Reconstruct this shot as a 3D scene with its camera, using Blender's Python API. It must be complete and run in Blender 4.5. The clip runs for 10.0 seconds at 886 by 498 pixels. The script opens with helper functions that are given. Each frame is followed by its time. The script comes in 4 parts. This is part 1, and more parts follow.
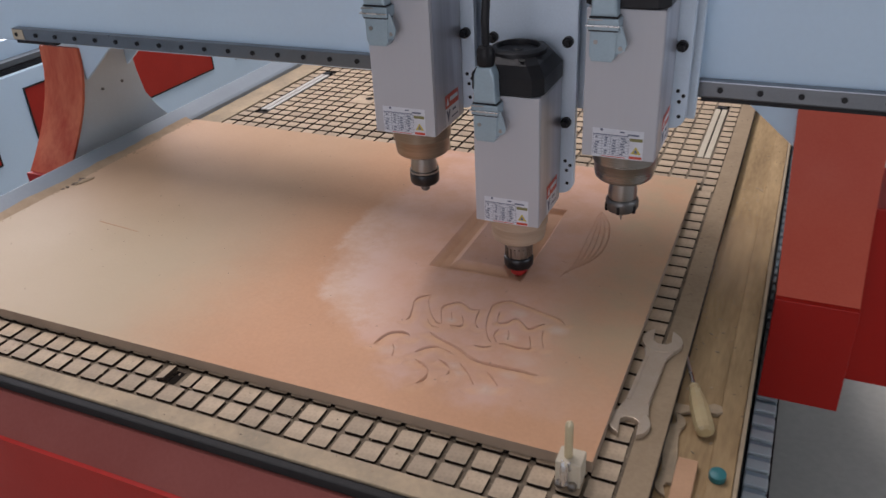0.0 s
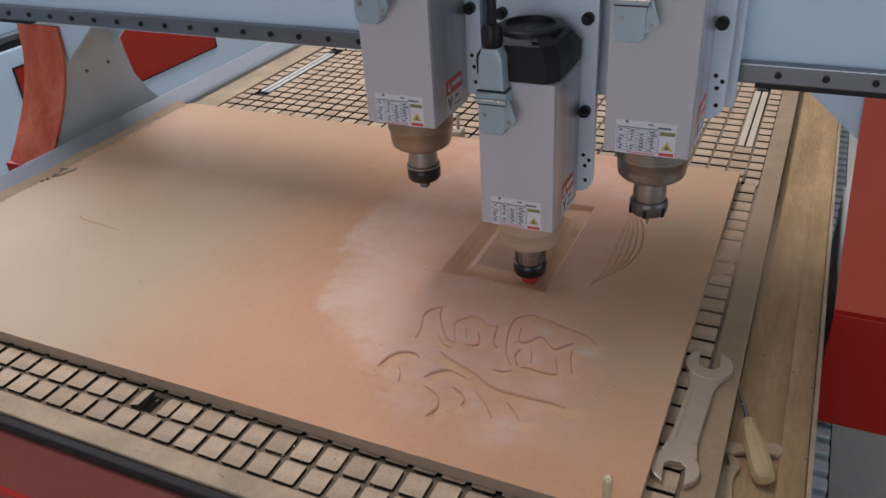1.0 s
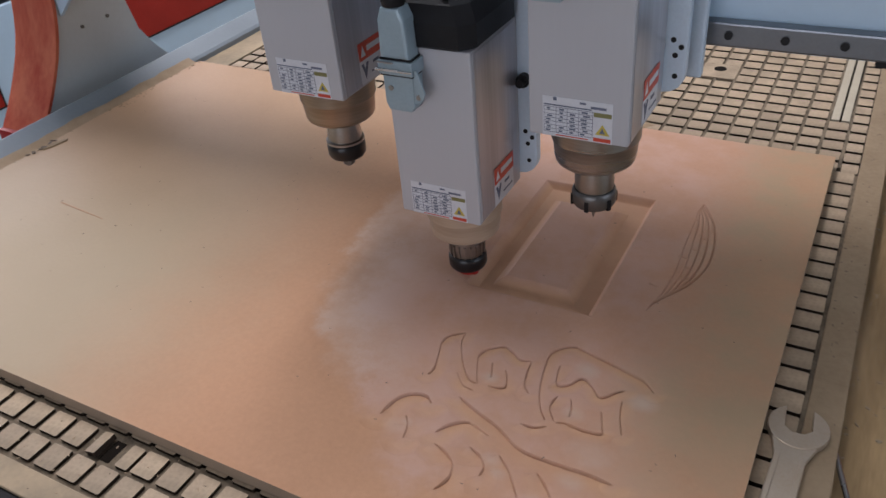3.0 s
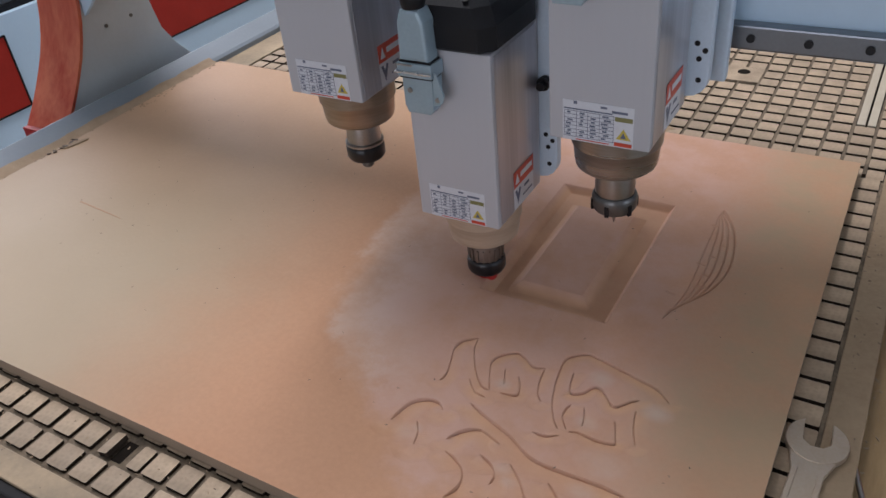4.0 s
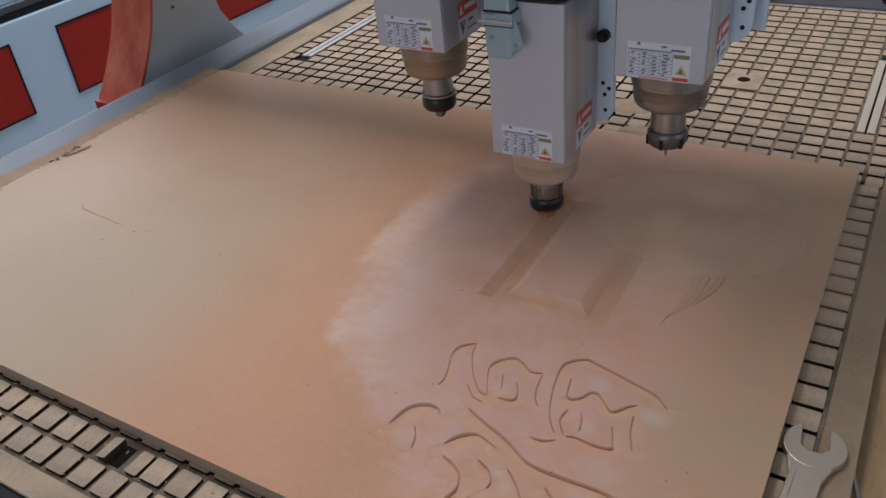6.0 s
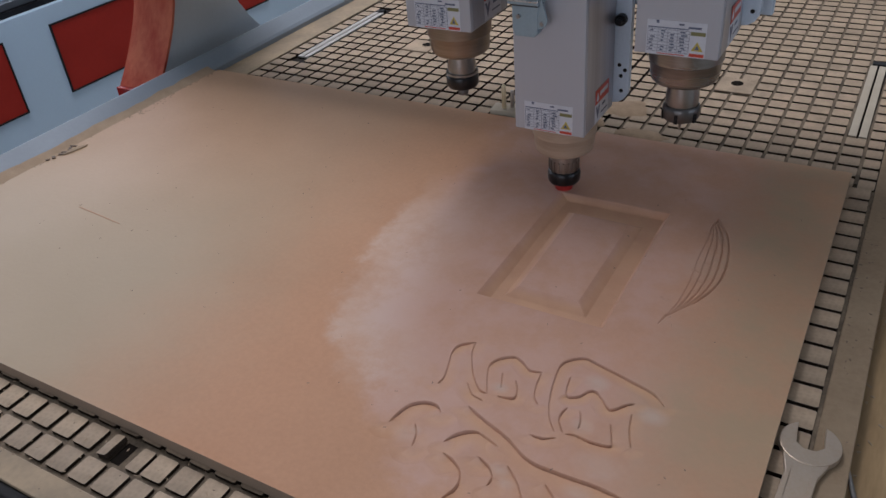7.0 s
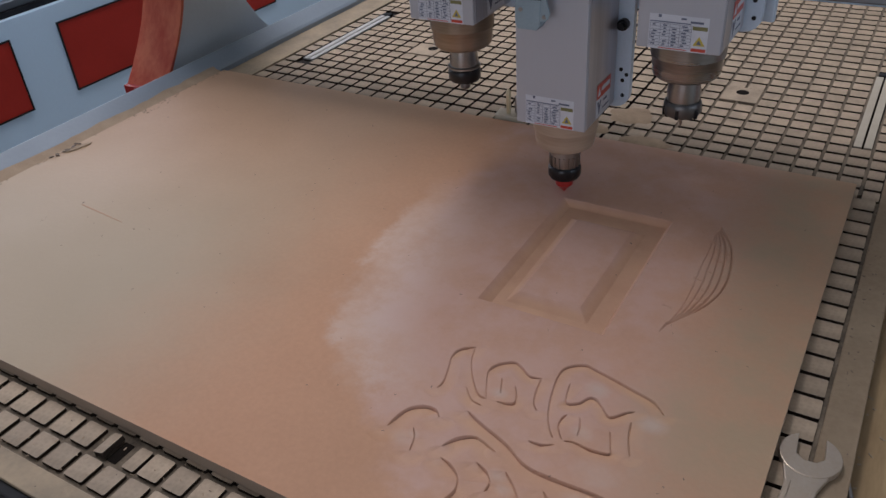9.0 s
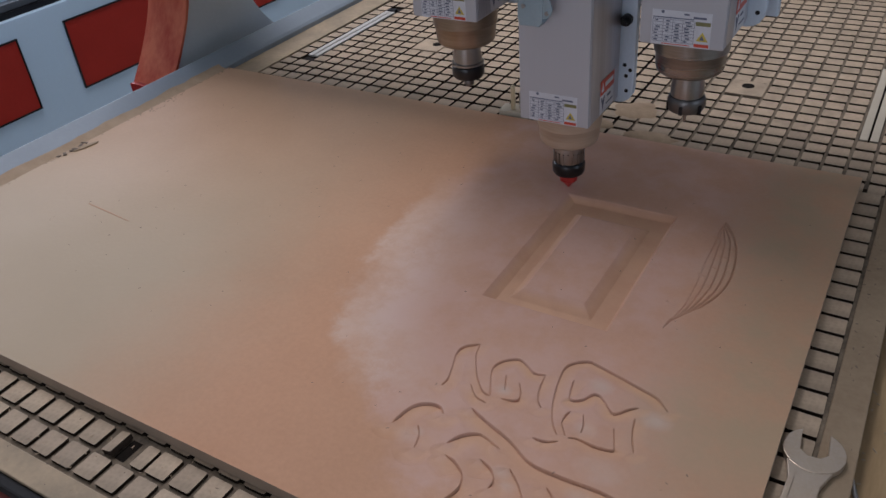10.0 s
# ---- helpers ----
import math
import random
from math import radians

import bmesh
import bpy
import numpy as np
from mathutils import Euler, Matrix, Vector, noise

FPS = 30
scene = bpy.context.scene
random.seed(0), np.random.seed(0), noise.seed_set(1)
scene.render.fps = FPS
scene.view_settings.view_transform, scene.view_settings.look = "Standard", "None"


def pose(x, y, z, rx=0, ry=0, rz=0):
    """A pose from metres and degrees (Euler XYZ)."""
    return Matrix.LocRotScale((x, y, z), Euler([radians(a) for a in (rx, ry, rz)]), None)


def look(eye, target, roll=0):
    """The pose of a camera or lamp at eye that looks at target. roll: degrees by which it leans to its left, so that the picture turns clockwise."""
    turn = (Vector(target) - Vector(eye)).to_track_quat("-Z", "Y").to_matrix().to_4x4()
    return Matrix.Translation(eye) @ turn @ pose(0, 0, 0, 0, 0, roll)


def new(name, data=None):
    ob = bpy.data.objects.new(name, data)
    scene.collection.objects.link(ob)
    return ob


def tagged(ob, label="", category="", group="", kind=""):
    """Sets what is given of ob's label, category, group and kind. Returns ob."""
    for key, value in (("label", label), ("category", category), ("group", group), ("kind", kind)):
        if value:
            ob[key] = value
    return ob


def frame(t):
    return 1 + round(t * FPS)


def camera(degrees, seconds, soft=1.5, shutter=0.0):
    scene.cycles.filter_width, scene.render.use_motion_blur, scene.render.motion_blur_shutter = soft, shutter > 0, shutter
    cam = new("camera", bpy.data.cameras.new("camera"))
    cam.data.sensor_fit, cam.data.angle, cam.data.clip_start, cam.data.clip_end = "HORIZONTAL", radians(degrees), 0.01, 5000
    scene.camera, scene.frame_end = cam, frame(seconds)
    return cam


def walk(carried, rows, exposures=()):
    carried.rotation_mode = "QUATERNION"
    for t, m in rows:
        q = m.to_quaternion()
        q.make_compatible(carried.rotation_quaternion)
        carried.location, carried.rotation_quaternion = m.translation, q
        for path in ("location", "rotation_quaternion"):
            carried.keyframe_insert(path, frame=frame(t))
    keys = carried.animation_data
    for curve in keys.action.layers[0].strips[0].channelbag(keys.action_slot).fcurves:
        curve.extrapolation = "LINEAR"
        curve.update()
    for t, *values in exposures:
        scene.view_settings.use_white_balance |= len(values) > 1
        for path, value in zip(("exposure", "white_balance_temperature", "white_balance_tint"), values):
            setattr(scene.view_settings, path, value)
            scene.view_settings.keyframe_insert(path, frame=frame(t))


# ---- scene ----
cam = camera(58.0, 10.0, 1.5, 0.6)
PATH = [
    (0, (0.214, -1.006, 1.813), (-0.527, 0.573, 0.835), -3.2),
    (0.5, (0.173, -0.905, 1.78), (-0.591, 0.654, 0.787), -3.5),
    (1, (0.122, -0.806, 1.758), (-0.639, 0.732, 0.732), -3.7),
    (1.5, (0.086, -0.689, 1.74), (-0.691, 0.809, 0.667), -4.2),
    (2, (0.029, -0.601, 1.708), (-0.736, 0.875, 0.596), -4.0),
    (3.5, (0.028, -0.473, 1.706), (-0.86, 0.902, 0.557), -6.1),
    (4, (0.033, -0.472, 1.706), (-0.864, 0.902, 0.562), -6.0),
    (4.5, (0.041, -0.47, 1.701), (-0.866, 0.905, 0.568), -6.2),
    (5, (0.044, -0.467, 1.693), (-0.869, 0.913, 0.57), -6.3),
    (5.5, (0.046, -0.468, 1.697), (-0.87, 0.91, 0.573), -6.3),
    (7, (0.035, -0.493, 1.705), (-0.854, 0.906, 0.585), -5.3),
    (7.5, (0.033, -0.496, 1.705), (-0.855, 0.905, 0.587), -5.2),
    (8, (0.033, -0.495, 1.7), (-0.858, 0.91, 0.589), -4.9),
    (8.5, (0.031, -0.494, 1.699), (-0.86, 0.913, 0.591), -4.5),
    (9, (0.035, -0.49, 1.702), (-0.862, 0.911, 0.592), -4.4),
    (9.5, (0.037, -0.488, 1.704), (-0.864, 0.906, 0.588), -4.5),
    (10, (0.042, -0.486, 1.71), (-0.869, 0.896, 0.588), -5.2),
]
walk(cam, [(t, look(eye, target, roll)) for t, eye, target, roll in PATH], [(0, 0.08, 6450, 21), (2, 0.02, 6350, 19), (4.5, 0.06, 6200, 18), (5.0, -0.12, 6180, 18), (5.5, -0.15, 6150, 19), (7.5, -0.52, 6000, 18), (10, -0.51, 6000, 19)])

# ---- time tables of the machine: seconds, centre of the spindle row in x, front of the spindles in y, lift of the spindles ----
TRAVEL = [
    (0.0, -0.325, 0.484, 0.0), (0.5, -0.330, 0.481, 0.0), (1.0, -0.350, 0.477, 0.0), (1.5, -0.388, 0.476, 0.0), (2.0, -0.441, 0.474, 0.0), (2.5, -0.507, 0.473, 0.0),
    (3.0, -0.553, 0.472, 0.0), (3.5, -0.563, 0.472, 0.0), (4.0, -0.548, 0.477, 0.0), (4.5, -0.543, 0.525, 0.0), (5.0, -0.541, 0.592, 0.0), (5.5, -0.540, 0.670, 0.0),
    (6.0, -0.540, 0.735, 0.0), (6.5, -0.540, 0.797, 0.0), (7.0, -0.541, 0.845, 0.005), (7.2, -0.544, 0.851, 0.019), (7.5, -0.548, 0.853, 0.0235), (8.0, -0.550, 0.854, 0.0235),
    (8.5, -0.551, 0.854, 0.0235), (9.0, -0.552, 0.854, 0.0235), (9.5, -0.552, 0.854, 0.0235), (10.0, -0.552, 0.854, 0.0235),
]
LOW, HIGH, GAP = 0.9835, 1.1695, 0.2358     # underside of the working spindle and of the two parked ones, their spacing
BED, TOP = 0.795, 0.82          # upper side of the vacuum table and of the sheet on it

# ---- light ----
world = bpy.data.worlds.new("sky")
scene.world = world
world.use_nodes = True
sky = world.node_tree.nodes.new("ShaderNodeTexSky")
sky.sky_type, sky.sun_disc, sky.sun_elevation, sky.sun_rotation = "NISHITA", False, radians(38), radians(-60)
world.node_tree.links.new(sky.outputs[0], world.node_tree.nodes["Background"].inputs[0])
world.node_tree.nodes["Background"].inputs[1].default_value = 0.10


def area(name, eye, target, sx, sy, power, colour):
    d = bpy.data.lights.new(name, "AREA")
    d.shape, d.size, d.size_y, d.energy, d.color = "RECTANGLE", sx, sy, power, colour
    ob = new(name, d)
    ob.matrix_world = look(eye, target)
    return ob


area("roof_window_light", (-2.20, 2.7, 5.9), (-2.20, 2.71, 0.0), 0.9, 4.2, 192, (1.0, 0.98, 0.95))
# broad overhead fill, added to soften the carriage's shadow
area("roof_fill_light", (-2.6, 1.4, 5.9), (-2.6, 1.41, 0.0), 6.0, 5.0, 75, (0.97, 0.98, 1.0))
area("west_door_light", (-6.3, 2.9, 2.1), (-0.8, 0.7, 0.8), 4.6, 3.2, 118, (0.88, 0.94, 1.0))
area("south_door_light", (-0.3, -7.8, 2.2), (-0.6, 0.4, 0.9), 4.6, 3.8, 125, (0.96, 0.97, 1.0))
# added unseen fill that brightens the faces turned to +x
area("east_fill_light", (6.8, -0.8, 2.6), (-0.5, 0.5, 0.8), 3.6, 2.2, 66, (0.82, 0.92, 1.0))


# ---- materials ----
def mat(name, base, rough=0.5, metal=0.0, dark=None, scale=8.0, fine=120.0, bump=0.02, amount=0.5, coat=0.0, jitter=0.0, spec=0.5, stretch=None):
    m = bpy.data.materials.new(name)
    m.use_nodes = True
    nt = m.node_tree
    N, L = nt.nodes, nt.links
    b = N["Principled BSDF"]
    b.inputs["Metallic"].default_value = metal
    b.inputs["Coat Weight"].default_value = coat
    b.inputs["Specular IOR Level"].default_value = spec
    co = N.new("ShaderNodeTexCoord")
    big, small = N.new("ShaderNodeTexNoise"), N.new("ShaderNodeTexNoise")
    big.inputs["Scale"].default_value, big.inputs["Detail"].default_value = scale, 5
    small.inputs["Scale"].default_value, small.inputs["Detail"].default_value = fine, 3
    place = co.outputs["Object"]
    if stretch:
        mp = N.new("ShaderNodeMapping")
        mp.inputs["Scale"].default_value = stretch
        L.new(place, mp.inputs["Vector"])
        place = mp.outputs[0]
    L.new(place, big.inputs["Vector"])
    L.new(place, small.inputs["Vector"])
    add = N.new("ShaderNodeMath")
    add.operation = "ADD"
    half = N.new("ShaderNodeMath")
    half.operation, half.inputs[1].default_value = "MULTIPLY", 0.45
    L.new(small.outputs["Fac"], half.inputs[0])
    L.new(big.outputs["Fac"], add.inputs[0])
    L.new(half.outputs[0], add.inputs[1])
    ramp = N.new("ShaderNodeMapRange")
    ramp.inputs["From Min"].default_value, ramp.inputs["From Max"].default_value = 0.5, 0.95
    ramp.inputs["To Max"].default_value = amount
    L.new(add.outputs[0], ramp.inputs["Value"])
    mix = N.new("ShaderNodeMix")
    mix.data_type = "RGBA"
    mix.inputs["A"].default_value = (*base, 1)
    d = dark or [c * 0.7 for c in base]
    mix.inputs["B"].default_value = (*d, 1)
    L.new(ramp.outputs[0], mix.inputs["Factor"])
    last = mix.outputs["Result"]
    if jitter:
        info, hsv = N.new("ShaderNodeObjectInfo"), N.new("ShaderNodeHueSaturation")
        mr = N.new("ShaderNodeMapRange")
        mr.inputs["To Min"].default_value, mr.inputs["To Max"].default_value = 1 - jitter, 1 + jitter
        L.new(info.outputs["Random"], mr.inputs["Value"])
        L.new(mr.outputs[0], hsv.inputs["Value"])
        L.new(last, hsv.inputs["Color"])
        last = hsv.outputs["Color"]
    L.new(last, b.inputs["Base Color"])
    rr = N.new("ShaderNodeMapRange")
    rr.inputs["To Min"].default_value, rr.inputs["To Max"].default_value = max(0.03, rough - 0.1), min(1.0, rough + 0.12)
    L.new(big.outputs["Fac"], rr.inputs["Value"])
    L.new(rr.outputs[0], b.inputs["Roughness"])
    if bump:
        bu = N.new("ShaderNodeBump")
        bu.inputs["Strength"].default_value, bu.inputs["Distance"].default_value = 0.4, bump
        L.new(small.outputs["Fac"], bu.inputs["Height"])
        L.new(bu.outputs[0], b.inputs["Normal"])
    return m


MDF = mat("mdf", (0.57, 0.308, 0.172), 0.55, dark=(0.46, 0.242, 0.130), scale=3.0, fine=130, bump=0.0008, amount=0.8, spec=0.3)


def add_dust_and_tints(m):
    """Tints over the sheet: a pale sawdust drift along the swept edge, a thin film beyond it, greyer to the left,
    darker olive to the right.
    """
    nt = m.node_tree
    N, L = nt.nodes, nt.links
    b = N["Principled BSDF"]
    col = b.inputs["Base Color"].links[0].from_socket
    co, sep = N.new("ShaderNodeTexCoord"), N.new("ShaderNodeSeparateXYZ")
    no = N.new("ShaderNodeTexNoise")
    no.inputs["Scale"].default_value, no.inputs["Detail"].default_value, no.inputs["Roughness"].default_value = 10.0, 10, 0.64
    L.new(co.outputs["Object"], no.inputs["Vector"])
    L.new(co.outputs["Object"], sep.inputs[0])

    def math_node(op, a, c):
        n = N.new("ShaderNodeMath")
        n.operation = op
        for k, v in enumerate((a, c)):
            if isinstance(v, (int, float)):
                n.inputs[k].default_value = v
            else:
                L.new(v, n.inputs[k])
        return n.outputs[0]

    def ramp(v, lo, hi, a=0.0, c=1.0):
        n = N.new("ShaderNodeMapRange")
        n.interpolation_type = "SMOOTHSTEP"
        n.inputs["From Min"].default_value, n.inputs["From Max"].default_value = lo, hi
        n.inputs["To Min"].default_value, n.inputs["To Max"].default_value = a, c
        L.new(v, n.inputs["Value"])
        return n.outputs[0]

    wob = math_node("MULTIPLY", math_node("SUBTRACT", no.outputs["Fac"], 0.5), 0.155)
    x = math_node("ADD", sep.outputs["X"], wob)
    y = math_node("ADD", sep.outputs["Y"], wob)
    slant = math_node("ADD", x, math_node("MULTIPLY", sep.outputs["Y"], 0.11))
    slant = math_node("SUBTRACT", slant, math_node("MULTIPLY", math_node("MAXIMUM", math_node("SUBTRACT", 0.42, sep.outputs["Y"]), 0.0), 0.5))
    drift = math_node("MULTIPLY", ramp(slant, -0.765, -0.715), ramp(slant, -0.66, -0.50, 1, 0))
    drift = math_node("MULTIPLY", drift, math_node("MULTIPLY", ramp(y, 0.20, 0.30), ramp(y, 0.62, 0.95, 1, 0)))
    lower = ramp(math_node("ADD", x, math_node("MULTIPLY", sep.outputs["Y"], 0.9)), -0.42, -0.34)
    film = math_node("MULTIPLY", math_node("MULTIPLY", ramp(slant, -0.72, -0.60), ramp(y, 0.04, 0.12)), lower)
    film = math_node("MULTIPLY", film, ramp(sep.outputs["X"], -0.30, -0.02, 1, 0.25))
    # side tints: greyer towards the left edge, darker olive towards the right
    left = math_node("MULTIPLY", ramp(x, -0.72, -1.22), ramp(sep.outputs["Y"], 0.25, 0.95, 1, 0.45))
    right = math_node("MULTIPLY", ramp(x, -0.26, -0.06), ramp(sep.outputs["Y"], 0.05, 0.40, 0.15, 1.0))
    grain = ramp(no.outputs["Fac"], 0.34, 0.68, 0.45, 1.0)
    fresh = N.new("ShaderNodeAttribute")
    fresh.attribute_name = "fresh_wood"
    heap = N.new("ShaderNodeAttribute")
    heap.attribute_name = "loose_dust"
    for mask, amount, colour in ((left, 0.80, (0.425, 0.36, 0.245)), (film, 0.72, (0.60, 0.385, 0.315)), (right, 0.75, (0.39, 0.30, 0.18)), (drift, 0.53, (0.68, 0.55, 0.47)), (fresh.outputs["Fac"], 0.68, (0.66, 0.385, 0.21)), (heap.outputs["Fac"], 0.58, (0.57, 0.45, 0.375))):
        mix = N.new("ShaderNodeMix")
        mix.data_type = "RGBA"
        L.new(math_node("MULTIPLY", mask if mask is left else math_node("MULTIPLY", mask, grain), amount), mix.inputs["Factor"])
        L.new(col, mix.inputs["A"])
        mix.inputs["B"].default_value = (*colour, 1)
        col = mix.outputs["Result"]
    L.new(col, b.inputs["Base Color"])


add_dust_and_tints(MDF)
DUSTFILL = mat("sawdust_fill", (0.24, 0.185, 0.125), 0.95, dark=(0.08, 0.06, 0.04), scale=22, fine=160, bump=0.003, amount=0.95)
LEDGE = mat("ledge_dirt", (0.47, 0.32, 0.16), 0.85, dark=(0.24, 0.155, 0.075), scale=12, fine=90, bump=0.002, amount=0.9, stretch=(1.6, 0.25, 1))
PALE = mat("pale_aluminium", (0.66, 0.63, 0.58), 0.4, 0.3, scale=9, fine=200, bump=0.0003)
PALE_LINK = mat("pale_link", (0.50, 0.55, 0.56), 0.45, scale=9, fine=200, bump=0.0003)
TEAL = mat("teal_plastic", (0.02, 0.16, 0.17), 0.4, scale=30, fine=200, bump=0.0004)
OFFCUT = mat("offcut_board", (0.52, 0.30, 0.17), 0.75, scale=8, fine=160, bump=0.0008)
CHIP = mat("chip_brown", (0.17, 0.125, 0.09), 0.8, scale=14, fine=300, bump=0.001)
MDF_EDGE = mat("mdf_edge", (0.32, 0.235, 0.165), 0.8, scale=14, fine=300, bump=0.001)
TILE = mat("mdf_tile", (0.46, 0.345, 0.23), 0.65, dark=(0.26, 0.20, 0.135), scale=18, fine=150, bump=0.0014, amount=0.85, jitter=0.17)
# near black: the shade down in the shallow grooves is put into this colour
GROOVE_SHADE = mat("groove", (0.026, 0.018, 0.013), 0.95, dark=(0.01, 0.008, 0.006), scale=6, fine=90, bump=0.002, amount=0.9)
DUST_BROWN = mat("brown_board", (0.34, 0.25, 0.155), 0.8, dark=(0.23, 0.16, 0.095), scale=7, fine=110, bump=0.002, amount=0.8)
DUST = mat("dusty_board", (0.44, 0.33, 0.21), 0.8, dark=(0.25, 0.205, 0.145), scale=9, fine=90, bump=0.002, amount=0.85)
WHITE = mat("white_paint", (0.53, 0.69, 0.83), 0.35, dark=(0.47, 0.61, 0.74), scale=3, fine=80, bump=0.0004, coat=0.2)
CASTING = mat("casting_paint", (0.58, 0.61, 0.625), 0.5, dark=(0.50, 0.515, 0.515), scale=5, fine=90, bump=0.0008)
BEAM = mat("beam_paint", (0.25, 0.295, 0.335), 0.5, dark=(0.20, 0.23, 0.255), scale=4, fine=90, bump=0.0008)
GREY = mat("grey_paint", (0.27, 0.325, 0.37), 0.5, dark=(0.21, 0.245, 0.265), scale=5, fine=90, bump=0.0008)
RED = mat("red_paint", (0.37, 0.015, 0.009), 0.38, dark=(0.30, 0.013, 0.008), scale=4, fine=120, bump=0.0006, spec=0.2)
RED_DUSTY = mat("dusty_red_paint", (0.62, 0.165, 0.085), 0.5, dark=(0.42, 0.05, 0.026), scale=16, fine=90, bump=0.0006, amount=0.9, spec=0.3, stretch=(1, 1, 0.14))
RED_WORN = mat("worn_red_paint", (0.58, 0.11, 0.065), 0.45, dark=(0.50, 0.065, 0.038), scale=6, fine=150, bump=0.0006, spec=0.2)
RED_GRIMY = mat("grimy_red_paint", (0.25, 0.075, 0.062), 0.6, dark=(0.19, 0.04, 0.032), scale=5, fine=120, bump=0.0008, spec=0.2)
RED_DARK = mat("red_inset", (0.40, 0.028, 0.017), 0.5, scale=5, fine=100, bump=0.0005, spec=0.2)
BODY = mat("spindle_paint", (0.46, 0.465, 0.495), 0.34, dark=(0.42, 0.415, 0.43), scale=9, fine=140, bump=0.0, amount=0.3, stretch=(1, 1, 0.04))
BRUSHED = mat("brushed_aluminium", (0.55, 0.55, 0.60), 0.30, 0.6, dark=(0.34, 0.34, 0.37), scale=14, fine=160, bump=0.0002, amount=0.9, stretch=(1, 1, 0.03))
ALU = mat("blue_grey_aluminium", (0.61, 0.72, 0.83), 0.4, 0.1, scale=5, fine=200, bump=0.0004)
STEEL = mat("steel", (0.38, 0.36, 0.34), 0.28, 1.0, scale=10, fine=200, bump=0.0004)
BARE = mat("bare_collar", (0.36, 0.345, 0.325), 0.27, 0.9, dark=(0.25, 0.225, 0.20), scale=22, fine=240, bump=0.0003, amount=0.9, stretch=(0.12, 0.12, 2.0))
COLLAR = mat("dusty_collar", (0.36, 0.29, 0.225), 0.32, 0.75, dark=(0.24, 0.18, 0.125), scale=22, fine=240, bump=0.0003, amount=0.9, stretch=(0.12, 0.12, 2.0))
# working collar in pale tan: warm haze and reflection put into its colour
TAN_COLLAR = mat("hazed_collar", (0.52, 0.41, 0.31), 0.5, 0.3, dark=(0.38, 0.285, 0.20), scale=22, fine=240, bump=0.0004, amount=0.8, stretch=(0.12, 0.12, 2.0))
BRIGHT = mat("bright_wire", (0.72, 0.71, 0.70), 0.25, 0.9, scale=20, fine=200, bump=0.0002)
RAIL = mat("rail_steel", (0.21, 0.225, 0.245), 0.30, 0.9, scale=8, fine=200, bump=0.0003)
BLACK = mat("black_plastic", (0.007, 0.007, 0.009), 0.42, scale=10, fine=250, bump=0.0006, spec=0.3)
DARK_STEEL = mat("dark_steel", (0.17, 0.165, 0.16), 0.33, 0.8, scale=10, fine=200, bump=0.0004)
STRIP = mat("dusty_strip", (0.54, 0.475, 0.36), 0.6, dark=(0.38, 0.31, 0.22), scale=12, fine=150, bump=0.0008)
# sides of the squares, coloured near black for the shade between them
TILE_SIDE = mat("shaded_side", (0.045, 0.032, 0.023), 0.9, dark=(0.018, 0.013, 0.01), scale=20, fine=150, bump=0.001, spec=0.1)
NUT = mat("black_nut", (0.010, 0.010, 0.012), 0.28, 0.1, scale=10, fine=200, bump=0.0004)
BIT_RED = mat("red_bit", (0.45, 0.03, 0.025), 0.35, scale=20, fine=200, bump=0.0003)
CONNECTOR = mat("connector_grey", (0.33, 0.43, 0.49), 0.4, 0.3, scale=12, fine=200, bump=0.0004)
LABEL = mat("label_white", (0.68, 0.70, 0.75), 0.4, scale=20, fine=200, bump=0.0)
INK = mat("label_ink", (0.13, 0.15, 0.22), 0.5, scale=30, fine=200, bump=0.0)
OLIVE = mat("label_olive", (0.22, 0.21, 0.08), 0.45, scale=30, fine=200, bump=0.0)
YELLOW = mat("label_yellow", (0.58, 0.46, 0.08), 0.45, scale=30, fine=200, bump=0.0)
LABEL_RED = mat("label_red", (0.62, 0.07, 0.035), 0.4, scale=30, fine=200, bump=0.0)
CHROME = mat("wrench_steel", (0.55, 0.46, 0.36), 0.34, 0.6, dark=(0.46, 0.34, 0.23), scale=25, fine=200, bump=0.0004)
HANDLE = mat("yellow_handle", (0.43, 0.34, 0.18), 0.4, dark=(0.36, 0.24, 0.11), scale=30, fine=200, bump=0.0006)
BRASS = mat("brass", (0.66, 0.56, 0.36), 0.35, 0.5, scale=20, fine=200, bump=0.0003)
CONCRETE = mat("concrete", (0.44, 0.43, 0.39), 0.6, dark=(0.31, 0.305, 0.27), scale=1.6, fine=40, bump=0.002, amount=0.8)
WALL = mat("wall_paint", (0.62, 0.63, 0.62), 0.8, scale=2, fine=60, bump=0.001)
RUBBER = mat("black_rubber", (0.012, 0.012, 0.013), 0.65, dark=(0.028, 0.025, 0.022), scale=10, fine=90, bump=0.001, spec=0.25)
# near black for slots and holes: their inner shade is colour, not depth
HOLLOW_SHADE = mat("hollow_shade", (0.016, 0.012, 0.009), 0.95, dark=(0.006, 0.005, 0.004), scale=30, fine=120, bump=0.001, spec=0.1)

SAWDUST = mat("sawdust", (0.43, 0.315, 0.21), 0.95, dark=(0.33, 0.235, 0.15), scale=30, fine=200, bump=0.001, amount=0.7)

SMEAR = mat("smeared_sawdust", (0.42, 0.30, 0.19), 0.95, dark=(0.28, 0.20, 0.125), scale=26, fine=160, bump=0.0012, amount=0.9)


